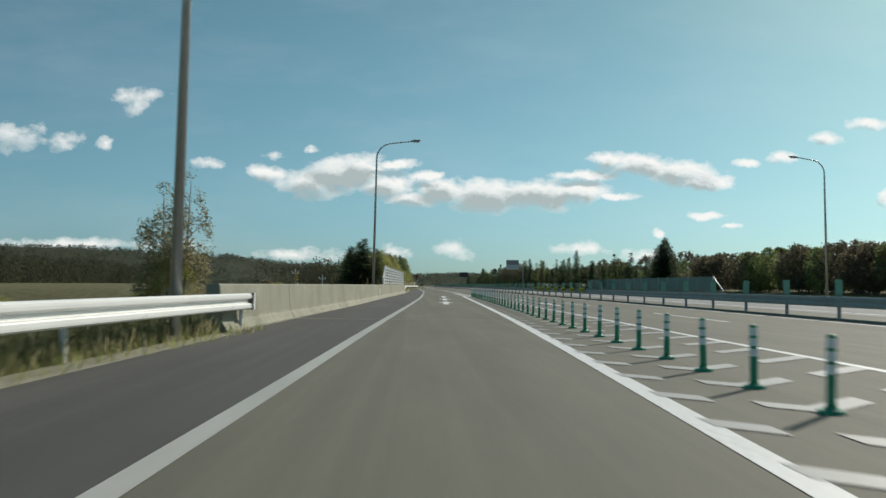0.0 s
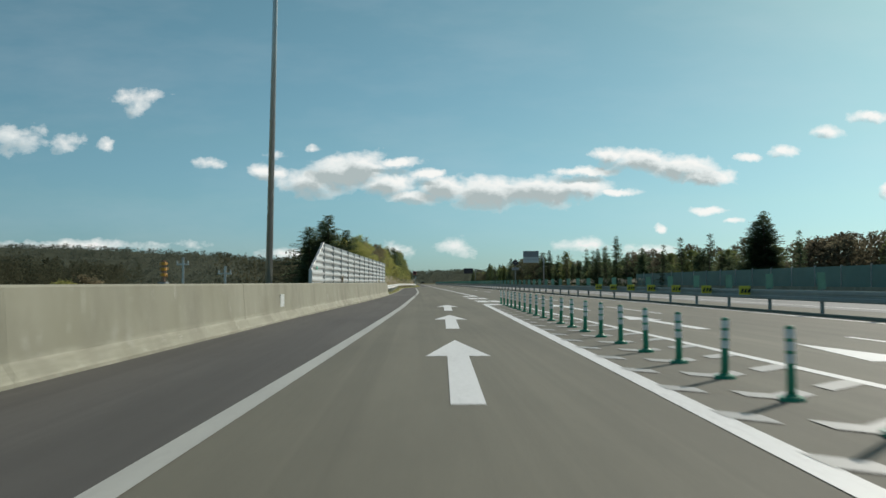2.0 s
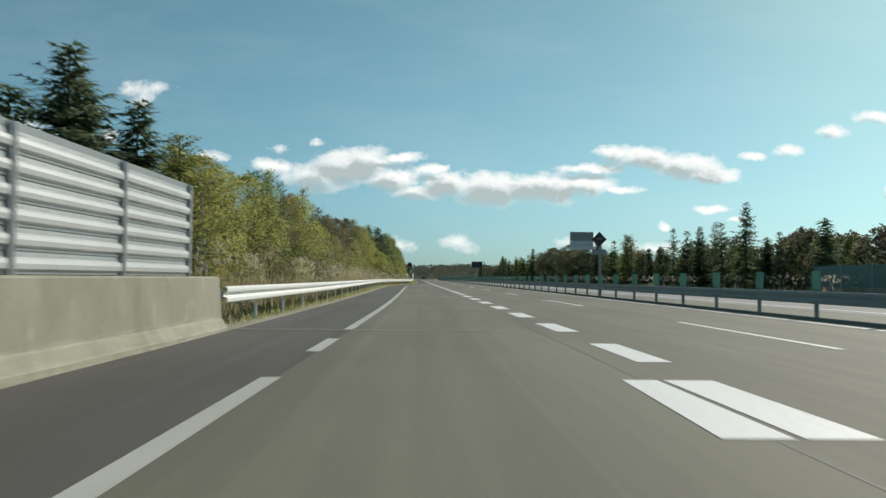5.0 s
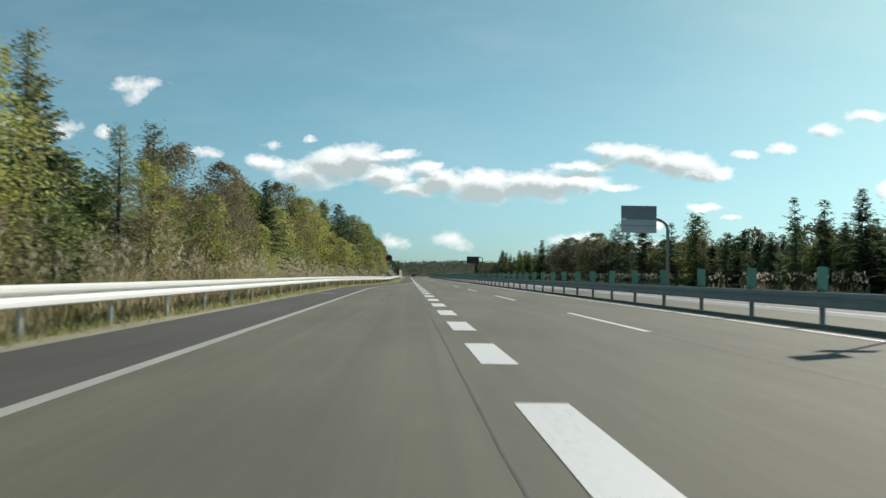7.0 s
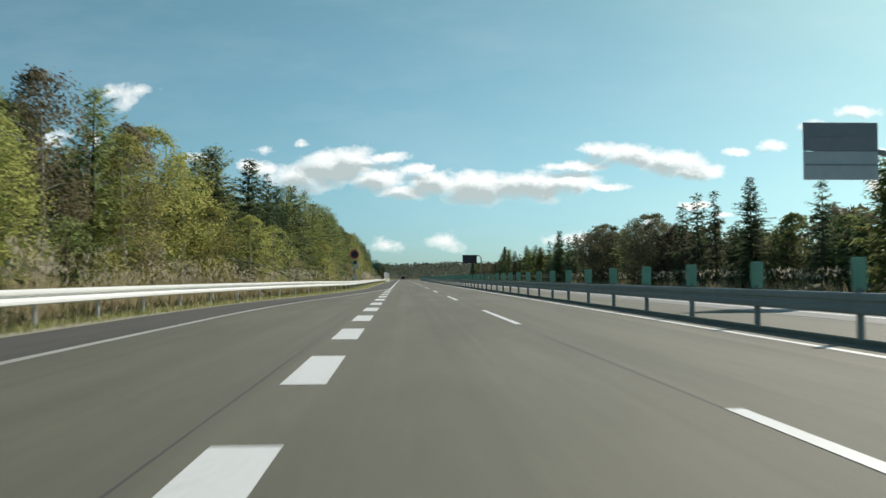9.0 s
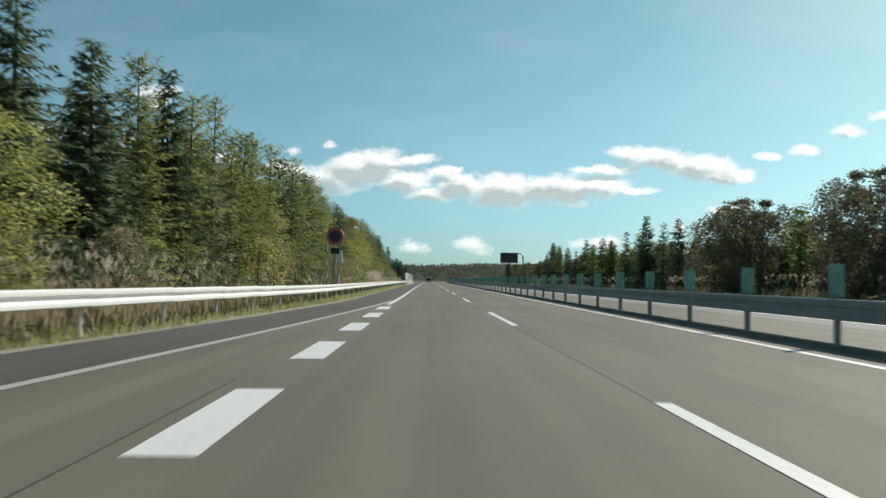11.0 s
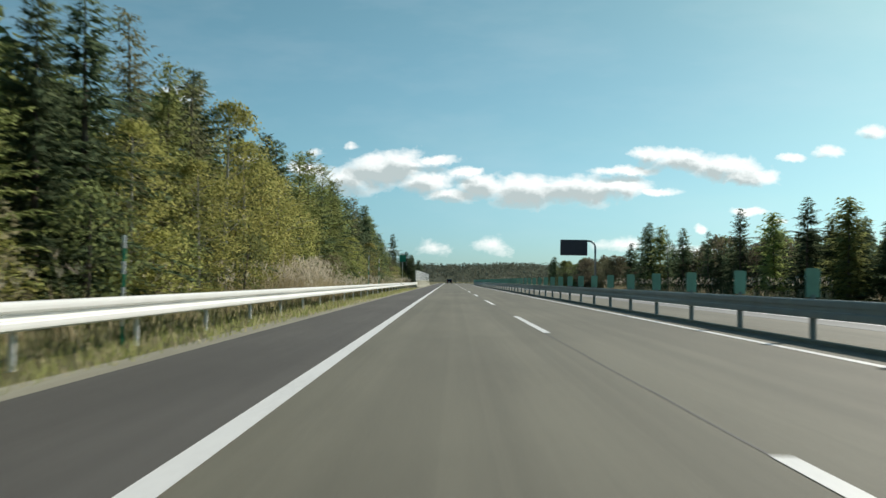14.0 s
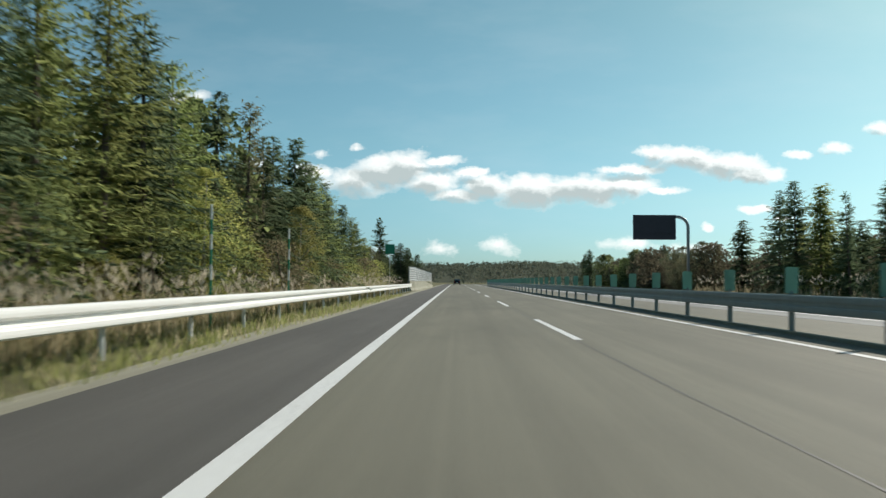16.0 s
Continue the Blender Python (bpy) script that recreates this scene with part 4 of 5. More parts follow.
def cross_pole(u, y, top):
    thing = tagged(new("utility_pole"), "short grey pole with a small crossarm below the ramp", "pole", "utility poles")
    p = at(u, y)
    foot = ground_z(p.x, p.y)
    thing.matrix_basis = Matrix.Translation((p.x, p.y, foot))
    h = top - foot
    part("mast", tube(bmesh.new(), (0, 0, -0.3), (0, 0, h), 0.07, 0.06, n=10), M_GALV, thing)
    part("crossarm", box(bmesh.new(), 0.7, 0.07, 0.08, Matrix.Translation((0, -0.1, h - 0.45)), bevel=0.01), M_GALV, thing)
    for k in (-0.3, 0.3):
        part("insulator", tube(bmesh.new(), (k, -0.1, h - 0.35), (k, -0.1, h - 0.2), 0.04, 0.03, n=8), M_REFLECT, thing)
    return thing


cross_pole(-17.5, 86.0, 2.45)
cross_pole(-14.5, 83.0, 1.9)


def green_sign(u, y):
    thing = tagged(new("green_sign"), "small green sign board on a thin grey pole", "road sign")
    thing.matrix_basis = Matrix.Translation(at(u, y))
    part("board", box(bmesh.new(), 1.0, 0.03, 1.05, Matrix.Translation((0, 0, 3.9)), bevel=0.02), M_SIGNGREEN, thing)
    part("pole", tube(bmesh.new(), (0, 0.05, -0.3), (0, 0.05, 4.7), 0.045, n=10), M_GALV, thing)
    return thing


green_sign(-5.7, 402.0)


def snow_pole(u, y, high=2.75):
    thing = tagged(new("snow_pole"), "thin snow pole banded green and white", "snow pole", "snow poles")
    thing.matrix_basis = Matrix.Translation(at(u, y))
    n = 8
    for k in range(n):
        a, b = -0.1 if k == 0 else high * k / n, high * (k + 1) / n
        part("band", tube(bmesh.new(), (0, 0, a), (0, 0, b), 0.032, n=8), M_SIGNGREEN if k % 2 == 0 else M_REFLECT, thing)
    return thing


for u, y in ((-3.7, 250.8), (-3.7, 269.9), (-3.75, 277.0), (-3.8, 282.0), (-4.2, 329.5), (-4.2, 338.6)):
    snow_pole(u, y, 1.7 if 276 < y < 283 else 2.75)

# ---------------------------------------------------------------- screen wall beyond the opposite carriageway
screen = tagged(new("screen_wall"), "grey-green panel screen on a low wall across the road", "screen wall")
part("base_wall", sweep(bmesh.new(), [(-0.2, -0.9), (-0.2, 0.7), (0.2, 0.7), (0.2, -0.9)], 86.4, 154, const(26.0)), M_CONCRETE, screen)
bm = box(bmesh.new(), 0.04, 3.9, 1.48)
SCREEN = bpy.data.meshes.new("panel")
bm.to_mesh(SCREEN)
bm.free()
M_SCREEN = plain("grey_green_panel", (0.10, 0.22, 0.20), 0.4, 0, 0.12, 1, trans=0.25)
SCREEN.materials.append(M_SCREEN)
for k in range(16):
    y = 89.7 + 4 * k
    share("panel", SCREEN, screen, Matrix.Translation(at(26.0, y + 2, 0.7)) @ pose(0, 0, 0, 0, 0, heading(y)))
    share("post", HPOST, screen, Matrix.Translation(at(26.0, y, 0.68)) @ Matrix.Diagonal((1, 1, 1.03, 1)))
part("end_strut", tube(bmesh.new(), at(26.0, 86.7, 0.68), at(26.0, 89.7, 2.18), 0.05), M_REFLECT, screen)

# ---------------------------------------------------------------- the car ahead
def far_car(u, y):
    thing = tagged(new("car"), "black compact car driving ahead in the lane", "car")
    thing.matrix_basis = Matrix.Translation(at(u, y)) @ pose(0, 0, 0, 0, 0, heading(y))
    bm = bmesh.new()
    prof = [(-2.0, 0.35), (-2.05, 0.7), (-1.95, 0.98), (-1.7, 1.42), (-1.2, 1.5), (0.2, 1.47), (0.95, 1.02), (1.95, 0.85), (2.05, 0.55), (2.0, 0.3)]
    for s in (-1, 1):
        ring = [bm.verts.new((s * (0.84 - max(0, z - 0.9) * 0.22), yy, z)) for yy, z in prof]
        bm.faces.new(ring if s > 0 else ring[::-1])
    bm.verts.ensure_lookup_table()
    n = len(prof)
    for i in range(n):
        j = (i + 1) % n
        bm.faces.new((bm.verts[i], bm.verts[j], bm.verts[n + j], bm.verts[n + i]))
    bmesh.ops.recalc_face_normals(bm, faces=bm.faces)
    bmesh.ops.bevel(bm, geom=list(bm.edges), offset=0.05, segments=2, affect="EDGES")
    part("body", bm, M_CARPAINT, thing)
    part("rear_window", box(bmesh.new(), 1.2, 0.03, 0.42, Matrix.Translation((0, -1.9, 0.98)) @ pose(0, 0, 0, -30, 0, 0)), M_GLASS_DARK, thing)
    for s in (-1, 1):
        part("tail_lamp", box(bmesh.new(), 0.22, 0.05, 0.16, Matrix.Translation((s * 0.66, -2.05, 0.78)), bevel=0.02), M_TAIL, thing)
        for yy in (-1.25, 1.3):
            w = part("wheel", tube(bmesh.new(), (s * 0.66, yy, 0.31), (s * 0.86, yy, 0.31), 0.31, n=18), M_BLACK, thing)
            part("rim", tube(bmesh.new(), (s * 0.86, yy, 0.31), (s * 0.875, yy, 0.31), 0.19, n=14), M_GALV, w)
    part("bumper", box(bmesh.new(), 1.6, 0.12, 0.26, Matrix.Translation((0, -2.06, 0.36)), bevel=0.03), M_CARPAINT, thing)
    part("number_plate", box(bmesh.new(), 0.33, 0.02, 0.16, Matrix.Translation((0, -2.14, 0.58))), M_REFLECT, thing, "plain white plate")
    return thing


far_car(1.75, 535.0)

# ---------------------------------------------------------------- trees
def rand_dir(rng):
    z = rng.uniform(-1, 1)
    a = rng.uniform(0, 2 * math.pi)
    r = math.sqrt(1 - z * z)
    return Vector((r * math.cos(a), r * math.sin(a), z))


def leaf_quad(verts, faces, p, along, side, l, w):
    """One rhombic spray or leaf clump."""
    i = len(verts)
    verts += [p, p + along * l * 0.45 + side * w * 0.5, p + along * l, p + along * l * 0.55 - side * w * 0.5]
    faces.append((i, i + 1, i + 2, i + 3))


def leaf_tri(verts, faces, p, along, side, l, w):
    """One small leaf clump."""
    i = len(verts)
    verts += [p - side * w * 0.5, p + side * w * 0.5, p + along * l]
    faces.append((i, i + 1, i + 2))


def spruce(seed, high, wide, open_=0.0, step=0.11, mat=None, rise=0.0, spray=1.0, power=0.95, tiers=0.33):
    """Trunk and crown meshes of a conifer: tiers of boughs, each a spine with short side sprays."""
    rng = random.Random(seed)
    verts, faces = [], []
    z = high * 0.05
    while z < high * 0.975:
        k = z / high
        reach = wide * (1 - k) ** power * (0.55 + 0.45 * min(1, k * 6)) * rng.uniform(0.82, 1.12) + 0.16
        n = rng.randint(6, 8) if k < 0.8 else 5
        turn = rng.uniform(0, 6.28)
        for b in range(n):
            if rng.random() < open_:
                continue
            a = turn + 2 * math.pi * b / n + rng.uniform(-0.4, 0.4)
            out = Vector((math.cos(a), math.sin(a), 0))
            side = Vector((-math.sin(a), math.cos(a), 0))
            r = reach * rng.choice((rng.uniform(0.40, 0.85), rng.uniform(0.85, 1.32)))
            lift = rise + rng.uniform(-0.10, 0.14) + 0.75 * k * k
            sag = rng.uniform(0.30, 0.55) * (1 - 0.75 * k)
            foot = Vector((0, 0, z + rng.uniform(-0.13, 0.13)))
            s = 0.10 + 0.12 * r * rng.random()
            while s < r:
                f = s / r
                spine = foot + out * s + Vector((0, 0, lift * s - sag * f * f * r + 0.28 * sag * max(0.0, f - 0.75) * r))
                inner = 1.0 if f > 0.4 else 1.35
                for q in (-1, 1, 0):
                    d = (out * rng.uniform(0.35, 0.9) + side * q * rng.uniform(0.5, 1.0) + Vector((0, 0, rng.uniform(-0.75, 0.25)))).normalized()
                    t = (d.cross(Vector((0, 0, 1))) + rand_dir(rng) * 0.7).normalized()
                    leaf_tri(verts, faces, spine + rand_dir(rng) * 0.035, d, t, rng.uniform(0.17, 0.36) * (1.1 - 0.45 * f) * spray * inner, rng.uniform(0.055, 0.10) * spray * inner)
                s += rng.uniform(0.75, 1.3) * step
        z += rng.uniform(0.75, 1.3) * tiers * (1 - 0.45 * k)
    for k in range(8):
        leaf_quad(verts, faces, Vector((0, 0, high * 0.955)), (Vector((0, 0, 1)) + rand_dir(rng) * 0.35).normalized(), rand_dir(rng), 0.4, 0.06)
    crown = mesh_of("crown", verts, faces, [mat or M_SPRUCE])
    bm = pipe(bmesh.new(), [(0, 0, -0.8), (0.02, 0, high * 0.4), (0, 0.02, high * 0.97)], [0.05 + high * 0.011, 0.03 + high * 0.007, 0.012], 8)
    trunk = bpy.data.meshes.new("trunk")
    bm.to_mesh(trunk)
    bm.free()
    trunk.materials.append(M_BARK)
    return trunk, crown


def broadleaf(seed, high, wide, mat, bark, leaves, low=0.1, peak=0.4, size=0.16, limbs=16, gaps=-0.12):
    """Trunk with limbs, and a crown of leaf clumps with gaps, widest at the share peak of its height."""
    rng = random.Random(seed)
    bm = bmesh.new()
    lean = Vector((rng.uniform(-0.3, 0.3), rng.uniform(-0.3, 0.3), 0))

    def spread(f, a):
        k = (f - low) / (peak - low) if f < peak else (1 - f) / (1 - peak)
        k = max(0.0, min(1.0, k))
        lump = 1 + 0.62 * noise.noise((1.3 * math.cos(a), 1.3 * math.sin(a), f * 4.0 + seed * 3.1))
        return wide * math.sqrt(1 - (1 - k) ** 2) * lump + 0.08

    def stem(f):
        return Vector((0, 0, high * f)) + lean * f * f

    pipe(bm, [(0, 0, -0.8), stem(0.45), stem(0.97)], [0.03 + high * 0.010, 0.02 + high * 0.006, 0.012], 8)
    for k in range(limbs):
        f = low + (0.9 - low) * (k + rng.random()) / limbs
        a = rng.uniform(0, 2 * math.pi)
        r = spread(min(0.97, f + 0.08), a) * rng.uniform(0.7, 0.95)
        base = stem(f)
        tip = base + Vector((math.cos(a) * r, math.sin(a) * r, r * rng.uniform(0.3, 0.8)))
        pipe(bm, [base, base.lerp(tip, 0.5) + Vector((0, 0, 0.1 * r)), tip], [0.014 + 0.024 * (1 - f), 0.014, 0.005], 5)
    verts, faces = [], []
    count = 0
    while count < leaves:
        f = low + (1 - low) * rng.random() ** 0.9
        a = rng.uniform(0, 2 * math.pi)
        r = spread(f, a) * rng.random() ** 0.45 * rng.uniform(0.85, 1.08)
        p = stem(f) + Vector((math.cos(a) * r, math.sin(a) * r, rng.gauss(0, 0.12)))
        if noise.noise(p * 0.95 + Vector((seed * 7.7, 0, 0))) < gaps + rng.gauss(0, 0.08):
            continue
        d = (rand_dir(rng) + Vector((math.cos(a) * 0.4, math.sin(a) * 0.4, -0.35))).normalized()
        t = d.cross(rand_dir(rng)).normalized()
        leaf_tri(verts, faces, p, d, t, rng.uniform(0.9, 1.8) * size, rng.uniform(0.8, 1.3) * size)
        count += 1
    crown = mesh_of("crown", verts, faces, [mat])
    trunk = bpy.data.meshes.new("trunk")
    bm.to_mesh(trunk)
    bm.free()
    trunk.materials.append(bark)
    return trunk, crown


KINDS = {}


def kind(key, name, label, high, meshes):
    KINDS.setdefault(key, []).append((name, label, high, meshes))


for s, w, o in ((1, 2.3, 0.0), (2, 2.0, 0.04), (3, 2.5, 0.0)):
    kind("spruce", "spruce_tree", "dark green spruce with drooping branches", 10.0, spruce(s, 10.0, w * 1.42, o, 0.115, None, 0.05, 1.3, 1.0, 0.36))
for s, w, o in ((31, 2.3, 0.0), (32, 1.9, 0.05)):
    kind("far_spruce", "spruce_tree", "dark green spruce with drooping branches", 10.0, spruce(s, 10.0, w * 1.25, o, 0.29, None, 0.05, 2.6, 0.9, 0.55))
for s, w in ((4, 1.5), (5, 1.75)):
    kind("thin", "young_spruce_tree", "slender dark spruce with gaps between its branches", 8.0, spruce(s, 8.0, w * 1.15, 0.12, 0.15, None, 0.10, 1.35, 1.0, 0.40))
for s, w, o in ((6, 2.3, 0.05), (7, 2.5, 0.10), (8, 2.1, 0.08)):
    kind("larch", "larch_tree", "tall larch turning from green to yellow", 10.0, spruce(s, 10.0, w, o, 0.108, M_LARCH, 0.30, 0.97, 0.62))
for s in (36, 37):
    kind("far_larch", "larch_tree", "tall larch turning from green to yellow", 10.0, spruce(s, 10.0, 2.4, 0.08, 0.28, M_LARCH, 0.28, 2.1, 0.62, 0.44))
for s in (38, 39):
    kind("wisp", "larch_tree", "thin larch with sparse greenish-brown branches", 10.0, spruce(s, 10.0, 1.7, 0.30, 0.13, M_WISP, 0.42, 0.95, 0.6, 0.30))
kind("far_green", "leafy_tree", "green leafy tree at the edge of the wood", 9.0, broadleaf(18, 9.0, 2.4, M_GREENLEAF, M_BARK, 2100, 0.05, 0.5, 0.25, 8, -0.16))
for s in (12, 13, 11):
    kind("gold", "birch_tree", "birch with yellow autumn leaves and a pale trunk", 8.0, broadleaf(s, 8.0, 1.9, M_GOLD, M_BIRCH, 7600, 0.06, 0.45, 0.080, 18, 0.0))
for s in (14, 15):
    kind("bare", "half_bare_tree", "half-bare tree with thin brownish autumn leaves", 8.0, broadleaf(s, 8.0, 1.5, M_PALEBROWN, M_BIRCH, 6800, 0.12, 0.50, 0.075, 24, 0.02))
for s in (16, 17):
    kind("russet", "russet_tree", "round russet-brown broadleaf tree", 7.0, broadleaf(s, 7.0, 2.7, M_RUSSET, M_BARK, 1400, 0.06, 0.5, 0.265, 5, -0.12))
for s in (46, 47):
    kind("round", "round_tree", "broad round tree with dull olive-brown leaves", 7.5, broadleaf(s, 7.5, 3.0, M_OLIVE, M_BARK, 9000, 0.05, 0.5, 0.12, 14, -0.04))
for s, m in ((41, M_GOLD), (42, M_GREENLEAF), (43, M_PALEBROWN)):
    kind("shrub", "shrub", "low autumn shrub in front of the wood", 3.0, broadleaf(s, 3.0, 1.15, m, M_BARK, 1600, 0.02, 0.4, 0.070, 5, -0.05))

kind("sapling", "young_birch_tree", "slender half-bare birch behind the guardrail", 6.5, broadleaf(19, 6.5, 0.85, M_PALEBROWN, M_BIRCH, 4200, 0.20, 0.55, 0.062, 24, 0.0))

made_first = {}


def plant(key, u, y, high, rng, broad=1.0):
    variants = KINDS[key]
    i = rng.randrange(len(variants))
    name, label, natural, (trunk, crown) = variants[i]
    p = at(u, y)
    p.z = ground_z(p.x, p.y) + 0.02
    s = high / natural
    wide = s ** 0.75 * rng.uniform(0.95, 1.28) * broad
    m = Matrix.Translation(p) @ pose(0, 0, 0, rng.uniform(-2, 2), rng.uniform(-2, 2), rng.uniform(0, 360)) @ Matrix.Diagonal((wide, wide, s, 1))
    if (key, i) in made_first:
        o = made_first[key, i].scale
        return copy_thing(made_first[key, i], m @ Matrix.Diagonal((1 / o.x, 1 / o.y, 1 / o.z, 1)))
    thing = tagged(new(name), label, "tree", name.replace("_", " ") + "s")
    share("trunk", trunk, thing)
    share("crown", crown, thing)
    made_first[key, i] = thing
    thing.matrix_basis = m
    return thing


# the wood's front row, stretch by stretch: (kind, metres behind the rail, along the road, height)
EDGE_A = [("gold", 4.8, 122.0, 5.4), ("larch", 5.5, 124.5, 5.9), ("gold", 4.6, 127.0, 5.2), ("larch", 5.2, 130.0, 5.9), ("gold", 4.4, 132.5, 5.6), ("larch", 4.2, 134.8, 6.3),
          ("larch", 4.0, 137.0, 6.6), ("wisp", 4.4, 139.3, 6.5), ("gold", 4.6, 140.0, 4.9), ("wisp", 4.1, 141.6, 6.4), ("gold", 3.8, 143.5, 5.5), ("bare", 4.2, 144.6, 6.4), ("gold", 3.8, 147.2, 6.0), ("wisp", 4.0, 150.4, 7.0), ("spruce", 4.6, 153.2, 6.5),
          ("wisp", 4.0, 158.0, 6.0), ("wisp", 4.0, 162.0, 6.7), ("gold", 3.7, 160.2, 4.9), ("bare", 3.9, 164.0, 6.6), ("larch", 4.8, 165.8, 5.9), ("wisp", 4.4, 167.5, 5.6), ("gold", 3.6, 169.6, 4.6)]
EDGE_B = [("bare", 3.2, 171.3, 6.3), ("bare", 3.3, 173.6, 5.5), ("wisp", 4.2, 176.0, 6.0), ("bare", 4.0, 178.4, 6.3), ("gold", 3.0, 179.4, 3.8), ("larch", 5.0, 184.3, 7.2), ("spruce", 3.3, 186.2, 7.3), ("larch", 5.1, 188.0, 7.2),
          ("gold", 3.4, 190.5, 5.6), ("larch", 4.2, 192.6, 6.8), ("bare", 4.0, 195.6, 7.9), ("larch", 3.9, 199.4, 8.3), ("gold", 3.4, 201.4, 6.7), ("bare", 3.8, 203.2, 7.4), ("gold", 3.9, 205.2, 7.6),
          ("gold", 3.4, 208.3, 6.9), ("gold", 2.6, 209.8, 4.6), ("larch", 4.0, 211.9, 7.6), ("spruce", 3.9, 213.8, 8.1), ("larch", 4.0, 216.0, 8.6)]
EDGE_C = [("gold", 2.9, 218.6, 4.7), ("spruce", 4.0, 221.3, 8.6), ("gold", 3.0, 224.0, 4.4), ("spruce", 4.0, 226.4, 8.3), ("spruce", 4.0, 230.8, 7.9), ("larch", 3.8, 233.8, 8.2), ("spruce", 4.0, 236.8, 8.5), ("larch", 4.0, 238.8, 8.0),
          ("wisp", 4.0, 241.9, 8.7), ("larch", 3.8, 244.4, 7.4), ("larch", 4.0, 246.7, 8.0), ("gold", 3.0, 249.0, 4.5), ("larch", 4.1, 249.8, 8.3), ("larch", 4.0, 254.1, 8.5), ("spruce", 4.1, 257.8, 8.3),
          ("larch", 4.0, 261.9, 8.9), ("larch", 3.9, 265.0, 8.4), ("spruce", 4.1, 267.6, 8.7), ("larch", 3.9, 269.9, 8.5), ("larch", 4.0, 272.8, 9.1)]
EDGE_D = [("larch", 4.0, 275.2, 8.5), ("larch", 4.0, 277.7, 8.1), ("larch", 3.9, 280.2, 7.5), ("larch", 4.2, 283.4, 6.9), ("spruce", 3.9, 286.2, 7.2), ("spruce", 3.8, 288.4, 8.0), ("gold", 3.1, 289.4, 4.9), ("wisp", 4.0, 292.2, 8.6),
          ("larch", 4.0, 294.4, 7.7), ("gold", 3.0, 295.2, 4.7), ("wisp", 4.0, 297.6, 8.0), ("spruce", 5.0, 300.2, 8.9), ("gold", 3.7, 300.9, 7.7), ("gold", 3.7, 304.2, 6.7), ("spruce", 5.0, 307.0, 8.3), ("gold", 3.6, 307.2, 6.2),
          ("gold", 3.6, 309.9, 5.9), ("spruce", 5.0, 312.0, 7.7), ("gold", 3.7, 312.6, 5.6), ("spruce", 5.0, 314.2, 8.8), ("spruce", 5.0, 317.6, 9.1)]
EDGE_E = [("larch", 4.0, 319.8, 8.6), ("larch", 4.0, 322.8, 9.2), ("spruce", 3.8, 325.4, 7.2), ("larch", 4.0, 327.8, 8.9), ("larch", 3.9, 330.8, 8.4), ("spruce", 4.0, 333.8, 8.6), ("gold", 3.0, 336.2, 4.4), ("larch", 4.1, 336.6, 7.9), ("spruce", 4.0, 340.9, 8.0),
          ("wisp", 4.0, 345.5, 8.5), ("spruce", 3.8, 347.8, 7.5), ("spruce", 4.0, 351.1, 8.0), ("gold", 3.0, 352.2, 4.6), ("spruce", 4.0, 355.3, 8.6), ("spruce", 4.0, 358.6, 7.9), ("larch", 4.0, 361.6, 8.0), ("spruce", 4.0, 366.0, 7.4), ("larch", 4.0, 370.4, 7.0), ("spruce", 4.2, 375.6, 6.9),
          ("larch", 4.0, 382.2, 6.4), ("spruce", 4.4, 388.4, 6.2), ("larch", 4.2, 394.0, 5.2), ("round", 5.0, 399.6, 4.5)]
# the row beyond the opposite carriageway: (kind, along the road, height)
ACROSS_A = [("thin", 107.0, 5.4), ("thin", 128.0, 6.4), ("thin", 137.0, 6.4), ("thin", 141.0, 5.7), ("far_spruce", 154.0, 5.9), ("thin", 161.0, 5.2), ("spruce", 169.0, 8.4), ("thin", 173.2, 6.7), ("wisp", 177.0, 7.0), ("spruce", 180.4, 6.8), ("thin", 186.0, 6.6), ("thin", 189.4, 7.1),
            ("thin", 203.0, 5.2), ("wisp", 208.0, 6.6), ("far_larch", 211.0, 7.5), ("thin", 217.0, 6.9), ("spruce", 227.0, 8.3), ("thin", 233.8, 8.0), ("thin", 238.2, 8.3), ("thin", 244.2, 7.9), ("round", 252.5, 7.3), ("round", 256.0, 7.5), ("far_larch", 262.5, 6.3)]
ACROSS_B = [("round", 270.0, 7.1), ("round", 274.0, 7.6), ("round", 278.0, 7.3), ("thin", 284.0, 6.2), ("spruce", 291.0, 7.5), ("thin", 297.0, 7.4), ("spruce", 303.0, 8.6), ("far_larch", 307.5, 6.6), ("thin", 314.0, 7.4), ("far_larch", 321.5, 6.6), ("spruce", 328.0, 7.3), ("far_larch", 333.5, 6.6), ("spruce", 343.0, 7.8),
            ("thin", 352.0, 6.2), ("spruce", 361.0, 7.2), ("thin", 365.0, 6.9), ("far_larch", 369.8, 7.9), ("spruce", 373.2, 8.6), ("spruce", 376.4, 8.3), ("far_spruce", 386.0, 6.6), ("round", 399.0, 5.1), ("round", 404.0, 4.8), ("russet", 421.0, 5.3), ("russet", 427.0, 5.1), ("far_spruce", 474.0, 7.3), ("far_spruce", 481.0, 6.6)]


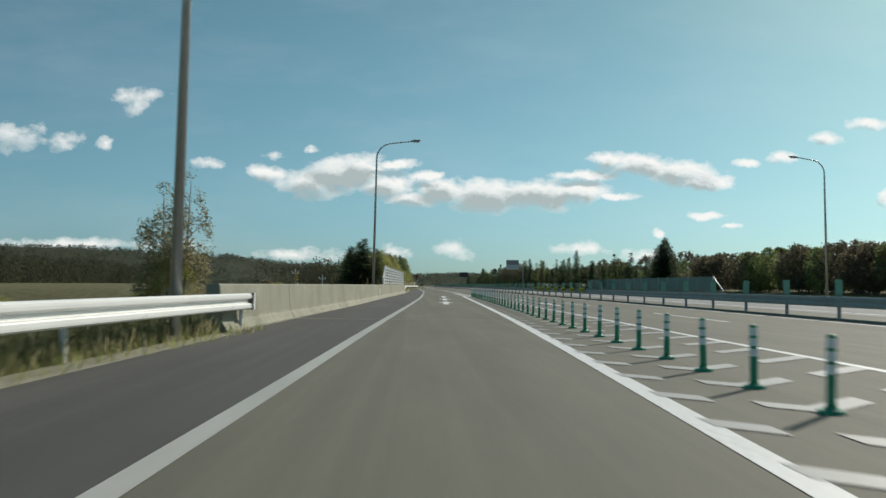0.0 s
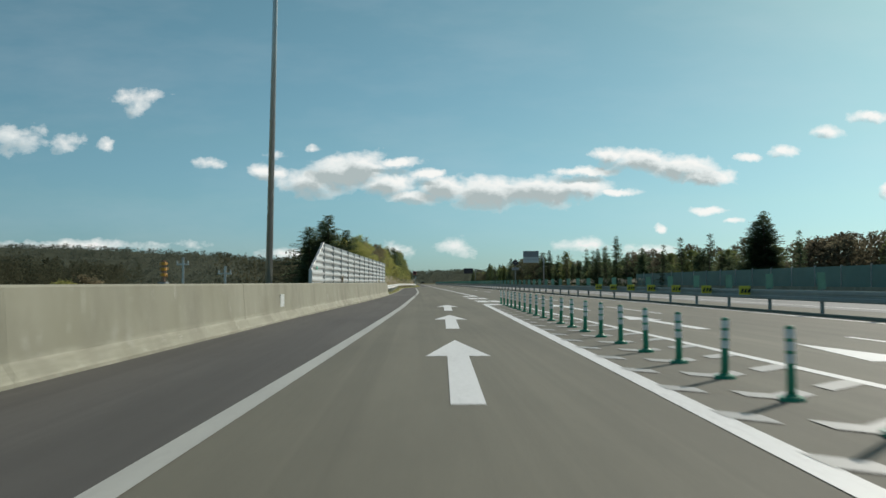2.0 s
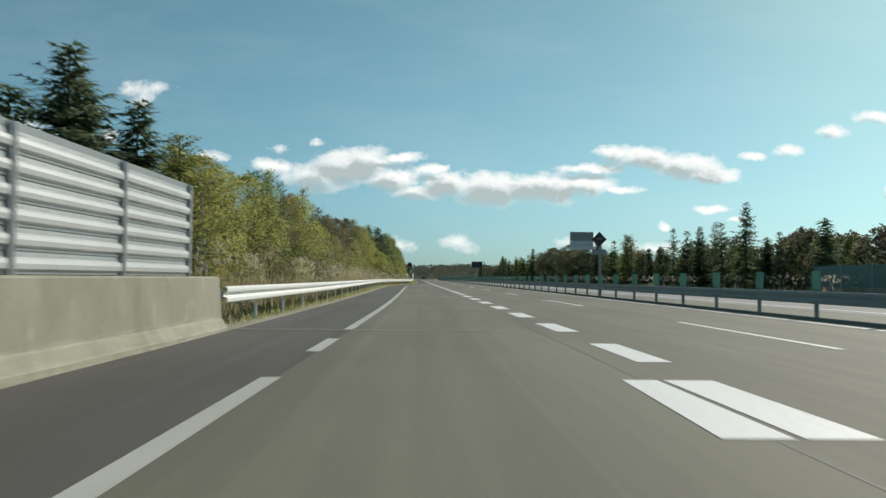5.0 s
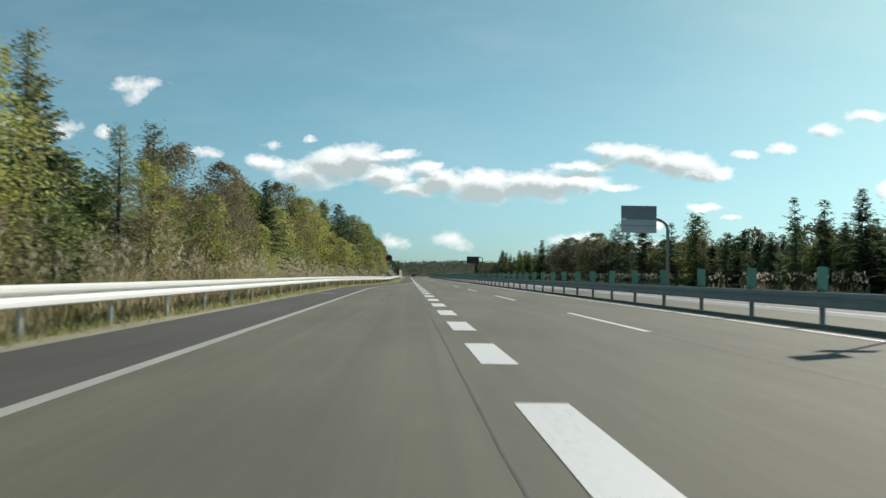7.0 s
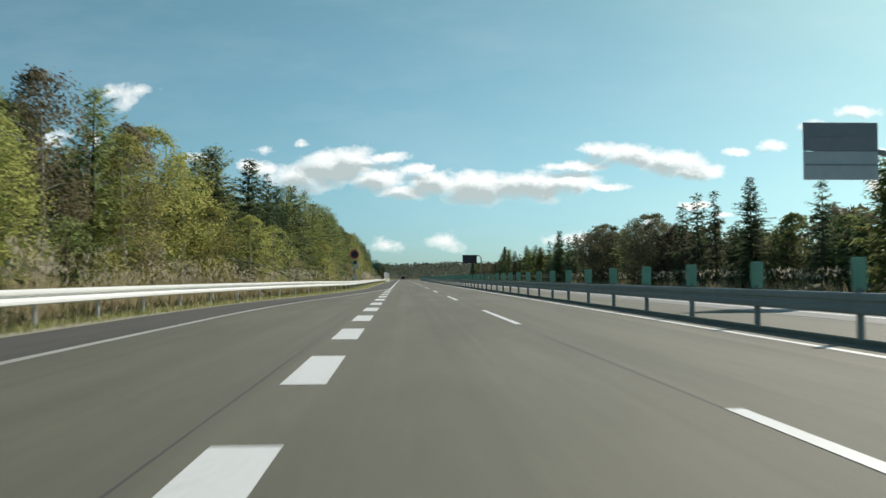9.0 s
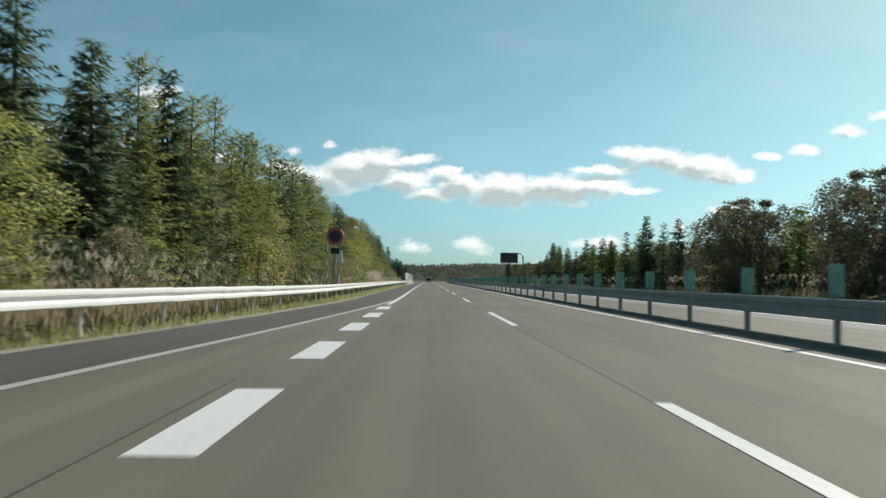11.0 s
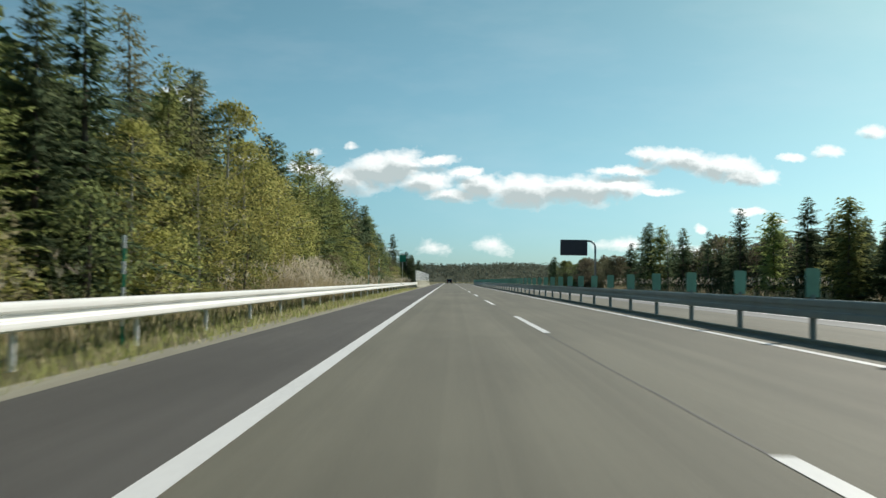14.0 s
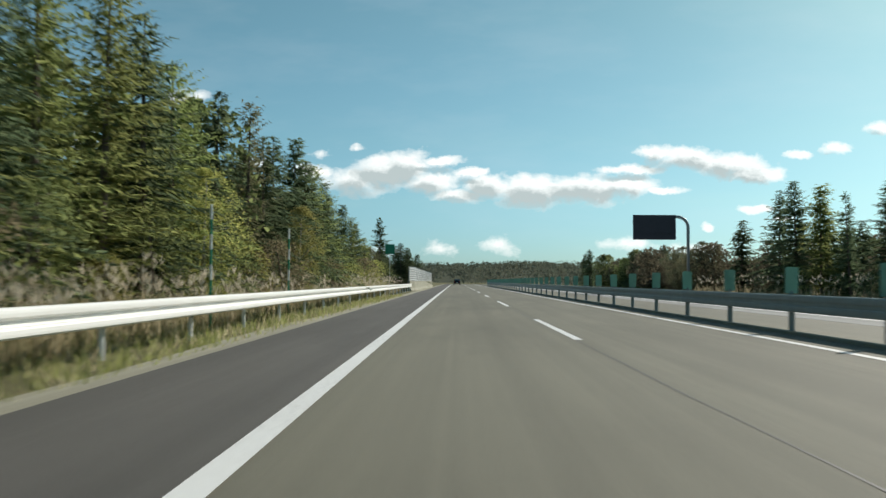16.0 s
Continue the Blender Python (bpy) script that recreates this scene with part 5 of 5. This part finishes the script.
def plant_all():
    rng = random.Random(21)
    for key, off, y, h in EDGE_A + EDGE_B + EDGE_C + EDGE_D + EDGE_E:
        plant(key, rail_line(y) - off, y, h, rng)
    # the wood behind the front row
    tall = table((121, 5.0), (137, 5.9), (160, 5.2), (172, 4.4), (180, 5.2), (187, 6.6), (200, 7.2), (215, 7.6), (260, 8.0), (300, 7.8), (330, 8.0), (360, 7.4), (375, 6.4), (390, 5.6), (402, 4.4))
    for off, gap in ((6.6, 2.6), (8.8, 2.9)):
        y = 121.0 + off * 0.2
        while y < 402:
            r = rng.random()
            if not (165 < y < 180 and r < 0.5):
                plant("far_spruce" if r < 0.45 else "far_larch" if r < 0.85 else "far_green", rail_line(y) - off - rng.uniform(-0.6, 0.7), y, tall(y) * rng.uniform(0.80, 1.05), rng)
            y += gap * rng.uniform(0.7, 1.35)
    # shrubs along the front
    y = 126.0
    while y < 398:
        if not 299 < y < 319:
            plant("shrub", rail_line(y) - rng.uniform(2.3, 3.2), y, rng.uniform(1.5, 3.0), rng)
        y += rng.uniform(2.2, 5.0)
    # single trees by the ramp
    plant("spruce", -12.2, 115.0, 7.4, rng, 1.45)
    plant("spruce", -13.9, 115.6, 6.4, rng, 1.4)
    plant("spruce", -10.9, 116.0, 6.0, rng, 1.5)
    plant("spruce", -12.9, 117.4, 6.9, rng, 1.4)
    plant("larch", -10.2, 118.6, 5.4, rng, 1.3)
    plant("gold", -9.6, 119.6, 4.8, rng, 1.2)
    plant("sapling", -14.2, 29.0, 6.2, rng)
    plant("sapling", -13.7, 29.5, 6.4, rng)
    plant("sapling", -14.5, 29.8, 5.4, rng)
    plant("gold", -14.0, 28.6, 3.7, rng)
    plant("gold", -15.6, 31.0, 3.4, rng)
    plant("bare", -17.5, 30.0, 4.6, rng)
    plant("gold", -22.0, 33.0, 5.5, rng)
    plant("gold", -16.0, 66.0, 4.7, rng)
    plant("bare", -18.0, 74.0, 6.2, rng)
    # beyond the opposite carriageway
    for key, y, h in ACROSS_A + ACROSS_B:
        plant(key, 26.6 + rng.uniform(-0.5, 0.5) + (0.8 if y < 130 else 0.0), y, h, rng)
    right = table((40, 4.8), (90, 5.2), (120, 5.0), (180, 5.4), (230, 6.0), (400, 6.0))
    for row, (u0, gap) in enumerate(((28.8, 2.1), (32.0, 3.2), (39.0, 9.0))):
        y = 40.0 + row
        while y < 470:
            r = rng.random()
            u, h = u0 + rng.uniform(-1.1, 1.3), right(y) * rng.uniform(0.62, 1.0)
            if y < 119 or (row == 0 and y < 130):
                key = "russet" if r < 0.85 else "far_green"
                u, h = u + 10, rng.uniform(4.6, 5.6)
            elif 378 < y < 428:
                key, h = "russet", h * 0.6
            else:
                key = "far_spruce" if r < 0.72 else "russet" if r < 0.84 else "far_green"
            plant(key, u, y, h, rng)
            y += gap * rng.uniform(0.6, 1.45)
    y = 60.0
    while y < 460:
        plant("far_spruce" if rng.random() < 0.6 else "russet", 54 + rng.uniform(-5, 12), y, rng.uniform(6.5, 8.5) if y > 170 else rng.uniform(4.2, 5.6), rng)
        y += rng.uniform(8, 14)
    plant("spruce", 30.7, 122.0, 8.2, rng, 1.25)
    plant("spruce", 29.9, 123.0, 7.2, rng, 1.25)
    plant("spruce", 31.5, 122.6, 6.9, rng, 1.25)
    plant("spruce", 30.8, 123.6, 7.9, rng, 1.25)
    plant("russet", 27.6, 398.0, 5.0, rng)
    plant("spruce", -8.5, 422.0, 9.3, rng, 1.15)
    for u, y, h in ((-6.9, 440.0, 6.8), (-5.7, 441.5, 6.2), (-4.9, 447.0, 5.4), (-6.4, 446.0, 6.4), (-7.9, 445.0, 6.5), (-9.5, 441.0, 5.2)):
        plant("spruce", u, y, h, rng, 1.1)
    for k in range(6):
        plant("far_spruce", -8.0 - rng.uniform(0, 8), 455 + 12 * k, rng.uniform(5, 7), rng)


plant_all()


# ---------------------------------------------------------------- far woods
def far_woods():
    rng = random.Random(33)
    verts, faces = [], []

    def tuft(x, y, z, h, w, n, size):
        """A distant tree of a few dozen leaf clumps."""
        spire = rng.random() < 0.2
        for k in range(n):
            f = rng.random() ** 0.8
            r = w * ((1 - f) ** 0.8 if spire else math.sqrt(max(0.0, 1 - (2 * f - 0.9) ** 2 / 1.3))) * rng.uniform(0.35, 1.1)
            a = rng.uniform(0, 2 * math.pi)
            d = (rand_dir(rng) + Vector((0, 0, -0.2))).normalized()
            t = d.cross(rand_dir(rng)).normalized()
            leaf_tri(verts, faces, Vector((x + r * math.cos(a), y + r * math.sin(a), z + h * f)), d, t, size * rng.uniform(0.8, 1.5), size * rng.uniform(0.6, 1.0))

    count = 0
    while count < 4300:
        a = radians(rng.uniform(-36, 34))
        r = 430 + 560 * rng.random() ** 0.75
        x, y = r * math.sin(a), r * math.cos(a)
        u = x - road_x(y)
        if -24 < u < 30 and y < 592:
            continue
        h = rng.uniform(4.2, 5.6)
        tuft(x, y, ground_z(x, y) - 1.2, h, h * rng.uniform(0.6, 1.0), 44, 0.86)
        count += 1
    woods = new("far_woods", mesh_of("far_woods", verts, faces, [M_HAZED_WOOD]))
    tagged(woods, "mixed woods on the low hills, coloured grey-green for distance haze", "woods", kind="stuff")
    verts.clear(), faces.clear()
    for k in range(900):
        y = rng.uniform(20, 420)
        x = -75 - 80 * rng.random() ** 1.3 - 0.10 * y
        h = rng.uniform(6.0, 9.6)
        tuft(x, y, ground_z(x, y) - 0.4, h, h * rng.uniform(0.22, 0.36), 130, 0.48)
    for k in range(1500):
        y = rng.uniform(118, 420)
        if k % 2 and y < 200:
            continue
        u = rail_line(y) - 13 - 22 * rng.random() if k % 2 else 44 + 40 * rng.random()
        p = at(u, y)
        h = rng.uniform(5.0, 7.5) if k % 2 else rng.uniform(4.0, 6.0)
        tuft(p.x, p.y, ground_z(p.x, p.y) - 0.4, h, h * rng.uniform(0.22, 0.36), 44, 0.50)
    woods = new("field_woods", mesh_of("field_woods", verts, faces, [M_NEARWOOD]))
    tagged(woods, "dark mixed woods on the land beside the road", "woods", kind="stuff")


far_woods()


# ---------------------------------------------------------------- grasses
def grasses():
    rng = random.Random(44)
    verts, faces, mats = [], [], []

    def blade(p, h, w, lean, mat):
        i = len(verts)
        a = rng.uniform(0, 6.28)
        s = Vector((math.cos(a), math.sin(a), 0)) * w
        b = Vector((rng.gauss(0, lean), rng.gauss(0, lean), 0)) * h
        verts.extend((p - s, p + s, p + b * 0.45 + Vector((0, 0, h * 0.6)) + s * 0.7, p + b * 0.45 + Vector((0, 0, h * 0.6)) - s * 0.7, p + b + Vector((0, 0, h))))
        faces.append((i, i + 1, i + 2, i + 3))
        faces.append((i + 3, i + 2, i + 4))
        mats.extend((mat, mat))

    def foot(u, y):
        p = at(u, y)
        p.z = ground_z(p.x, p.y) - 0.01
        return p

    for k in range(22000):
        y = rng.uniform(109, 372)
        u = paved_edge(y) - 0.28 - abs(rng.gauss(0, 1.2))
        blade(foot(u, y), rng.uniform(0.08, 0.30), 0.012, 0.35, 0 if rng.random() < 0.7 else 1)
    for k in range(2600):
        y = rng.uniform(8, 19)
        u = rail_a(y) + 0.45 - rng.uniform(0, 3.5)
        blade(foot(u, y), rng.uniform(0.10, 0.34), 0.012, 0.3, 0 if rng.random() < 0.8 else 1)
    for k in range(7000):
        y = rng.uniform(110, 376)
        u = rail_line(y) - 0.25 - abs(rng.gauss(0, 0.7))
        blade(foot(u, y), rng.uniform(0.22, 0.62), 0.014, 0.30, 2 if rng.random() < 0.8 else 1)
    for k in range(2600):
        y = rng.uniform(6, 17.4)
        u = rail_a(y) - 0.10 - abs(rng.gauss(0, 0.9))
        blade(foot(u, y), rng.uniform(0.30, 0.78), 0.014, 0.30, 2 if rng.random() < 0.8 else 1)
    verge_grass = new("verge_grass", mesh_of("verge_grass", verts, faces, [M_GRASS, M_STRAW, M_WEED], mats))
    tagged(verge_grass, "short green and straw grass along the verge", "grass", kind="stuff")
    verts.clear(), faces.clear(), mats.clear()
    thick_at = table((111, 0.45), (150, 0.4), (165, 0.7), (190, 1.1), (225, 0.9), (240, 0.15), (288, 0.10), (303, 0.5), (305, 1.4), (312, 1.4), (315, 0.75), (345, 0.6), (402, 0.6))
    lush_at = table((111, 1.2), (140, 1.25), (170, 1.2), (200, 1.15), (240, 1.0), (293, 0.9), (304, 1.0), (306, 1.2), (312, 1.2), (315, 0.80), (350, 0.85), (402, 0.95))
    for k in range(1610):
        stand = k >= 1500                      # the thick stand beside the yellow birches
        y = rng.uniform(304.0, 313) if stand else rng.uniform(111, 402)
        dense = 0.5 + 0.5 * noise.noise((y * 0.05, 3.0, 0.0))
        if not stand and rng.random() > thick_at(y) * (0.5 + 0.8 * dense):
            continue
        u = rail_line(y) - (rng.uniform(0.9, 2.6) if stand else rng.uniform(0.9, 3.8))
        c = foot(u, y)
        tallness = rng.uniform(0.6, 1.15) * lush_at(y)
        for j in range(28):
            p = c + Vector((rng.gauss(0, 0.22), rng.gauss(0, 0.22), 0))
            blade(p, rng.uniform(0.6, 1.25) * tallness, 0.014, 0.28, 0)
        for j in range(rng.randint(2, 7)):
            p = c + Vector((rng.gauss(0, 0.2), rng.gauss(0, 0.2), 0))
            h = rng.uniform(1.0, 1.6) * tallness
            tip = p + Vector((rng.gauss(0, 0.16), rng.gauss(0, 0.16), h))
            for q in range(7):
                i = len(verts)
                d = Vector((rng.gauss(0, 0.22), rng.gauss(0, 0.22), 0.6)).normalized()
                s = d.cross(rand_dir(rng)).normalized() * 0.009
                e = tip + d * rng.uniform(0.15, 0.32)
                verts.extend((tip, tip.lerp(e, 0.5) + s, e, tip.lerp(e, 0.5) - s))
                faces.append((i, i + 1, i + 2, i + 3))
                mats.append(1)
            i = len(verts)
            verts.extend((p, p + Vector((0.01, 0, 0)), tip))
            faces.append((i, i + 1, i + 2))
            mats.append(0)
    for k in range(420):
        y = rng.uniform(146, 392)
        if noise.noise((y * 0.09, 9.0, 0.0)) < -0.12:
            continue
        c = foot(23.6 + rng.uniform(0, 2.2), y)
        for j in range(9):
            blade(c + Vector((rng.gauss(0, 0.25), rng.gauss(0, 0.25), 0)), rng.uniform(0.5, 1.1), 0.022, 0.28, 0)
        for j in range(4):
            tip = c + Vector((rng.gauss(0, 0.3), rng.gauss(0, 0.3), rng.uniform(0.9, 1.5)))
            for q in range(3):
                i = len(verts)
                d = Vector((rng.gauss(0, 0.25), rng.gauss(0, 0.25), 0.6)).normalized()
                s = d.cross(rand_dir(rng)).normalized() * 0.02
                e = tip + d * rng.uniform(0.2, 0.35)
                verts.extend((tip, tip.lerp(e, 0.5) + s, e, tip.lerp(e, 0.5) - s))
                faces.append((i, i + 1, i + 2, i + 3))
                mats.append(1)
    silver = new("silver_grass", mesh_of("silver_grass", verts, faces, [M_STRAW, M_PLUME], mats))
    tagged(silver, "tall dry silver grass with pale plumes behind the rail", "grass", kind="stuff")


grasses()


def dry_weed(y, high):
    """A tuft of dead stems rooted in the joint on top of the parapet."""
    rng = random.Random(int(y * 10))
    verts, faces = [], []
    for k in range(34):
        a, lean = rng.uniform(0, 6.28), rng.uniform(0.05, 0.55)
        d = Vector((math.cos(a) * lean * 0.35, math.sin(a) * lean, 1)).normalized()
        leaf_quad(verts, faces, Vector((0, rng.gauss(0, 0.04), -0.005)), d, d.cross(rand_dir(rng)).normalized(), high * rng.uniform(0.5, 1.0), 0.022)
    ob = new("dry_weed", mesh_of("dry_weed", verts, faces, [M_STRAW]))
    ob.matrix_basis = Matrix.Translation(at(wall_toe(y) - 0.235, y, 1.0))
    return tagged(ob, "dry brown weed rooted on top of the concrete parapet", "weed", "dry weeds")


dry_weed(77.0, 0.42)
dry_weed(99.6, 0.26)
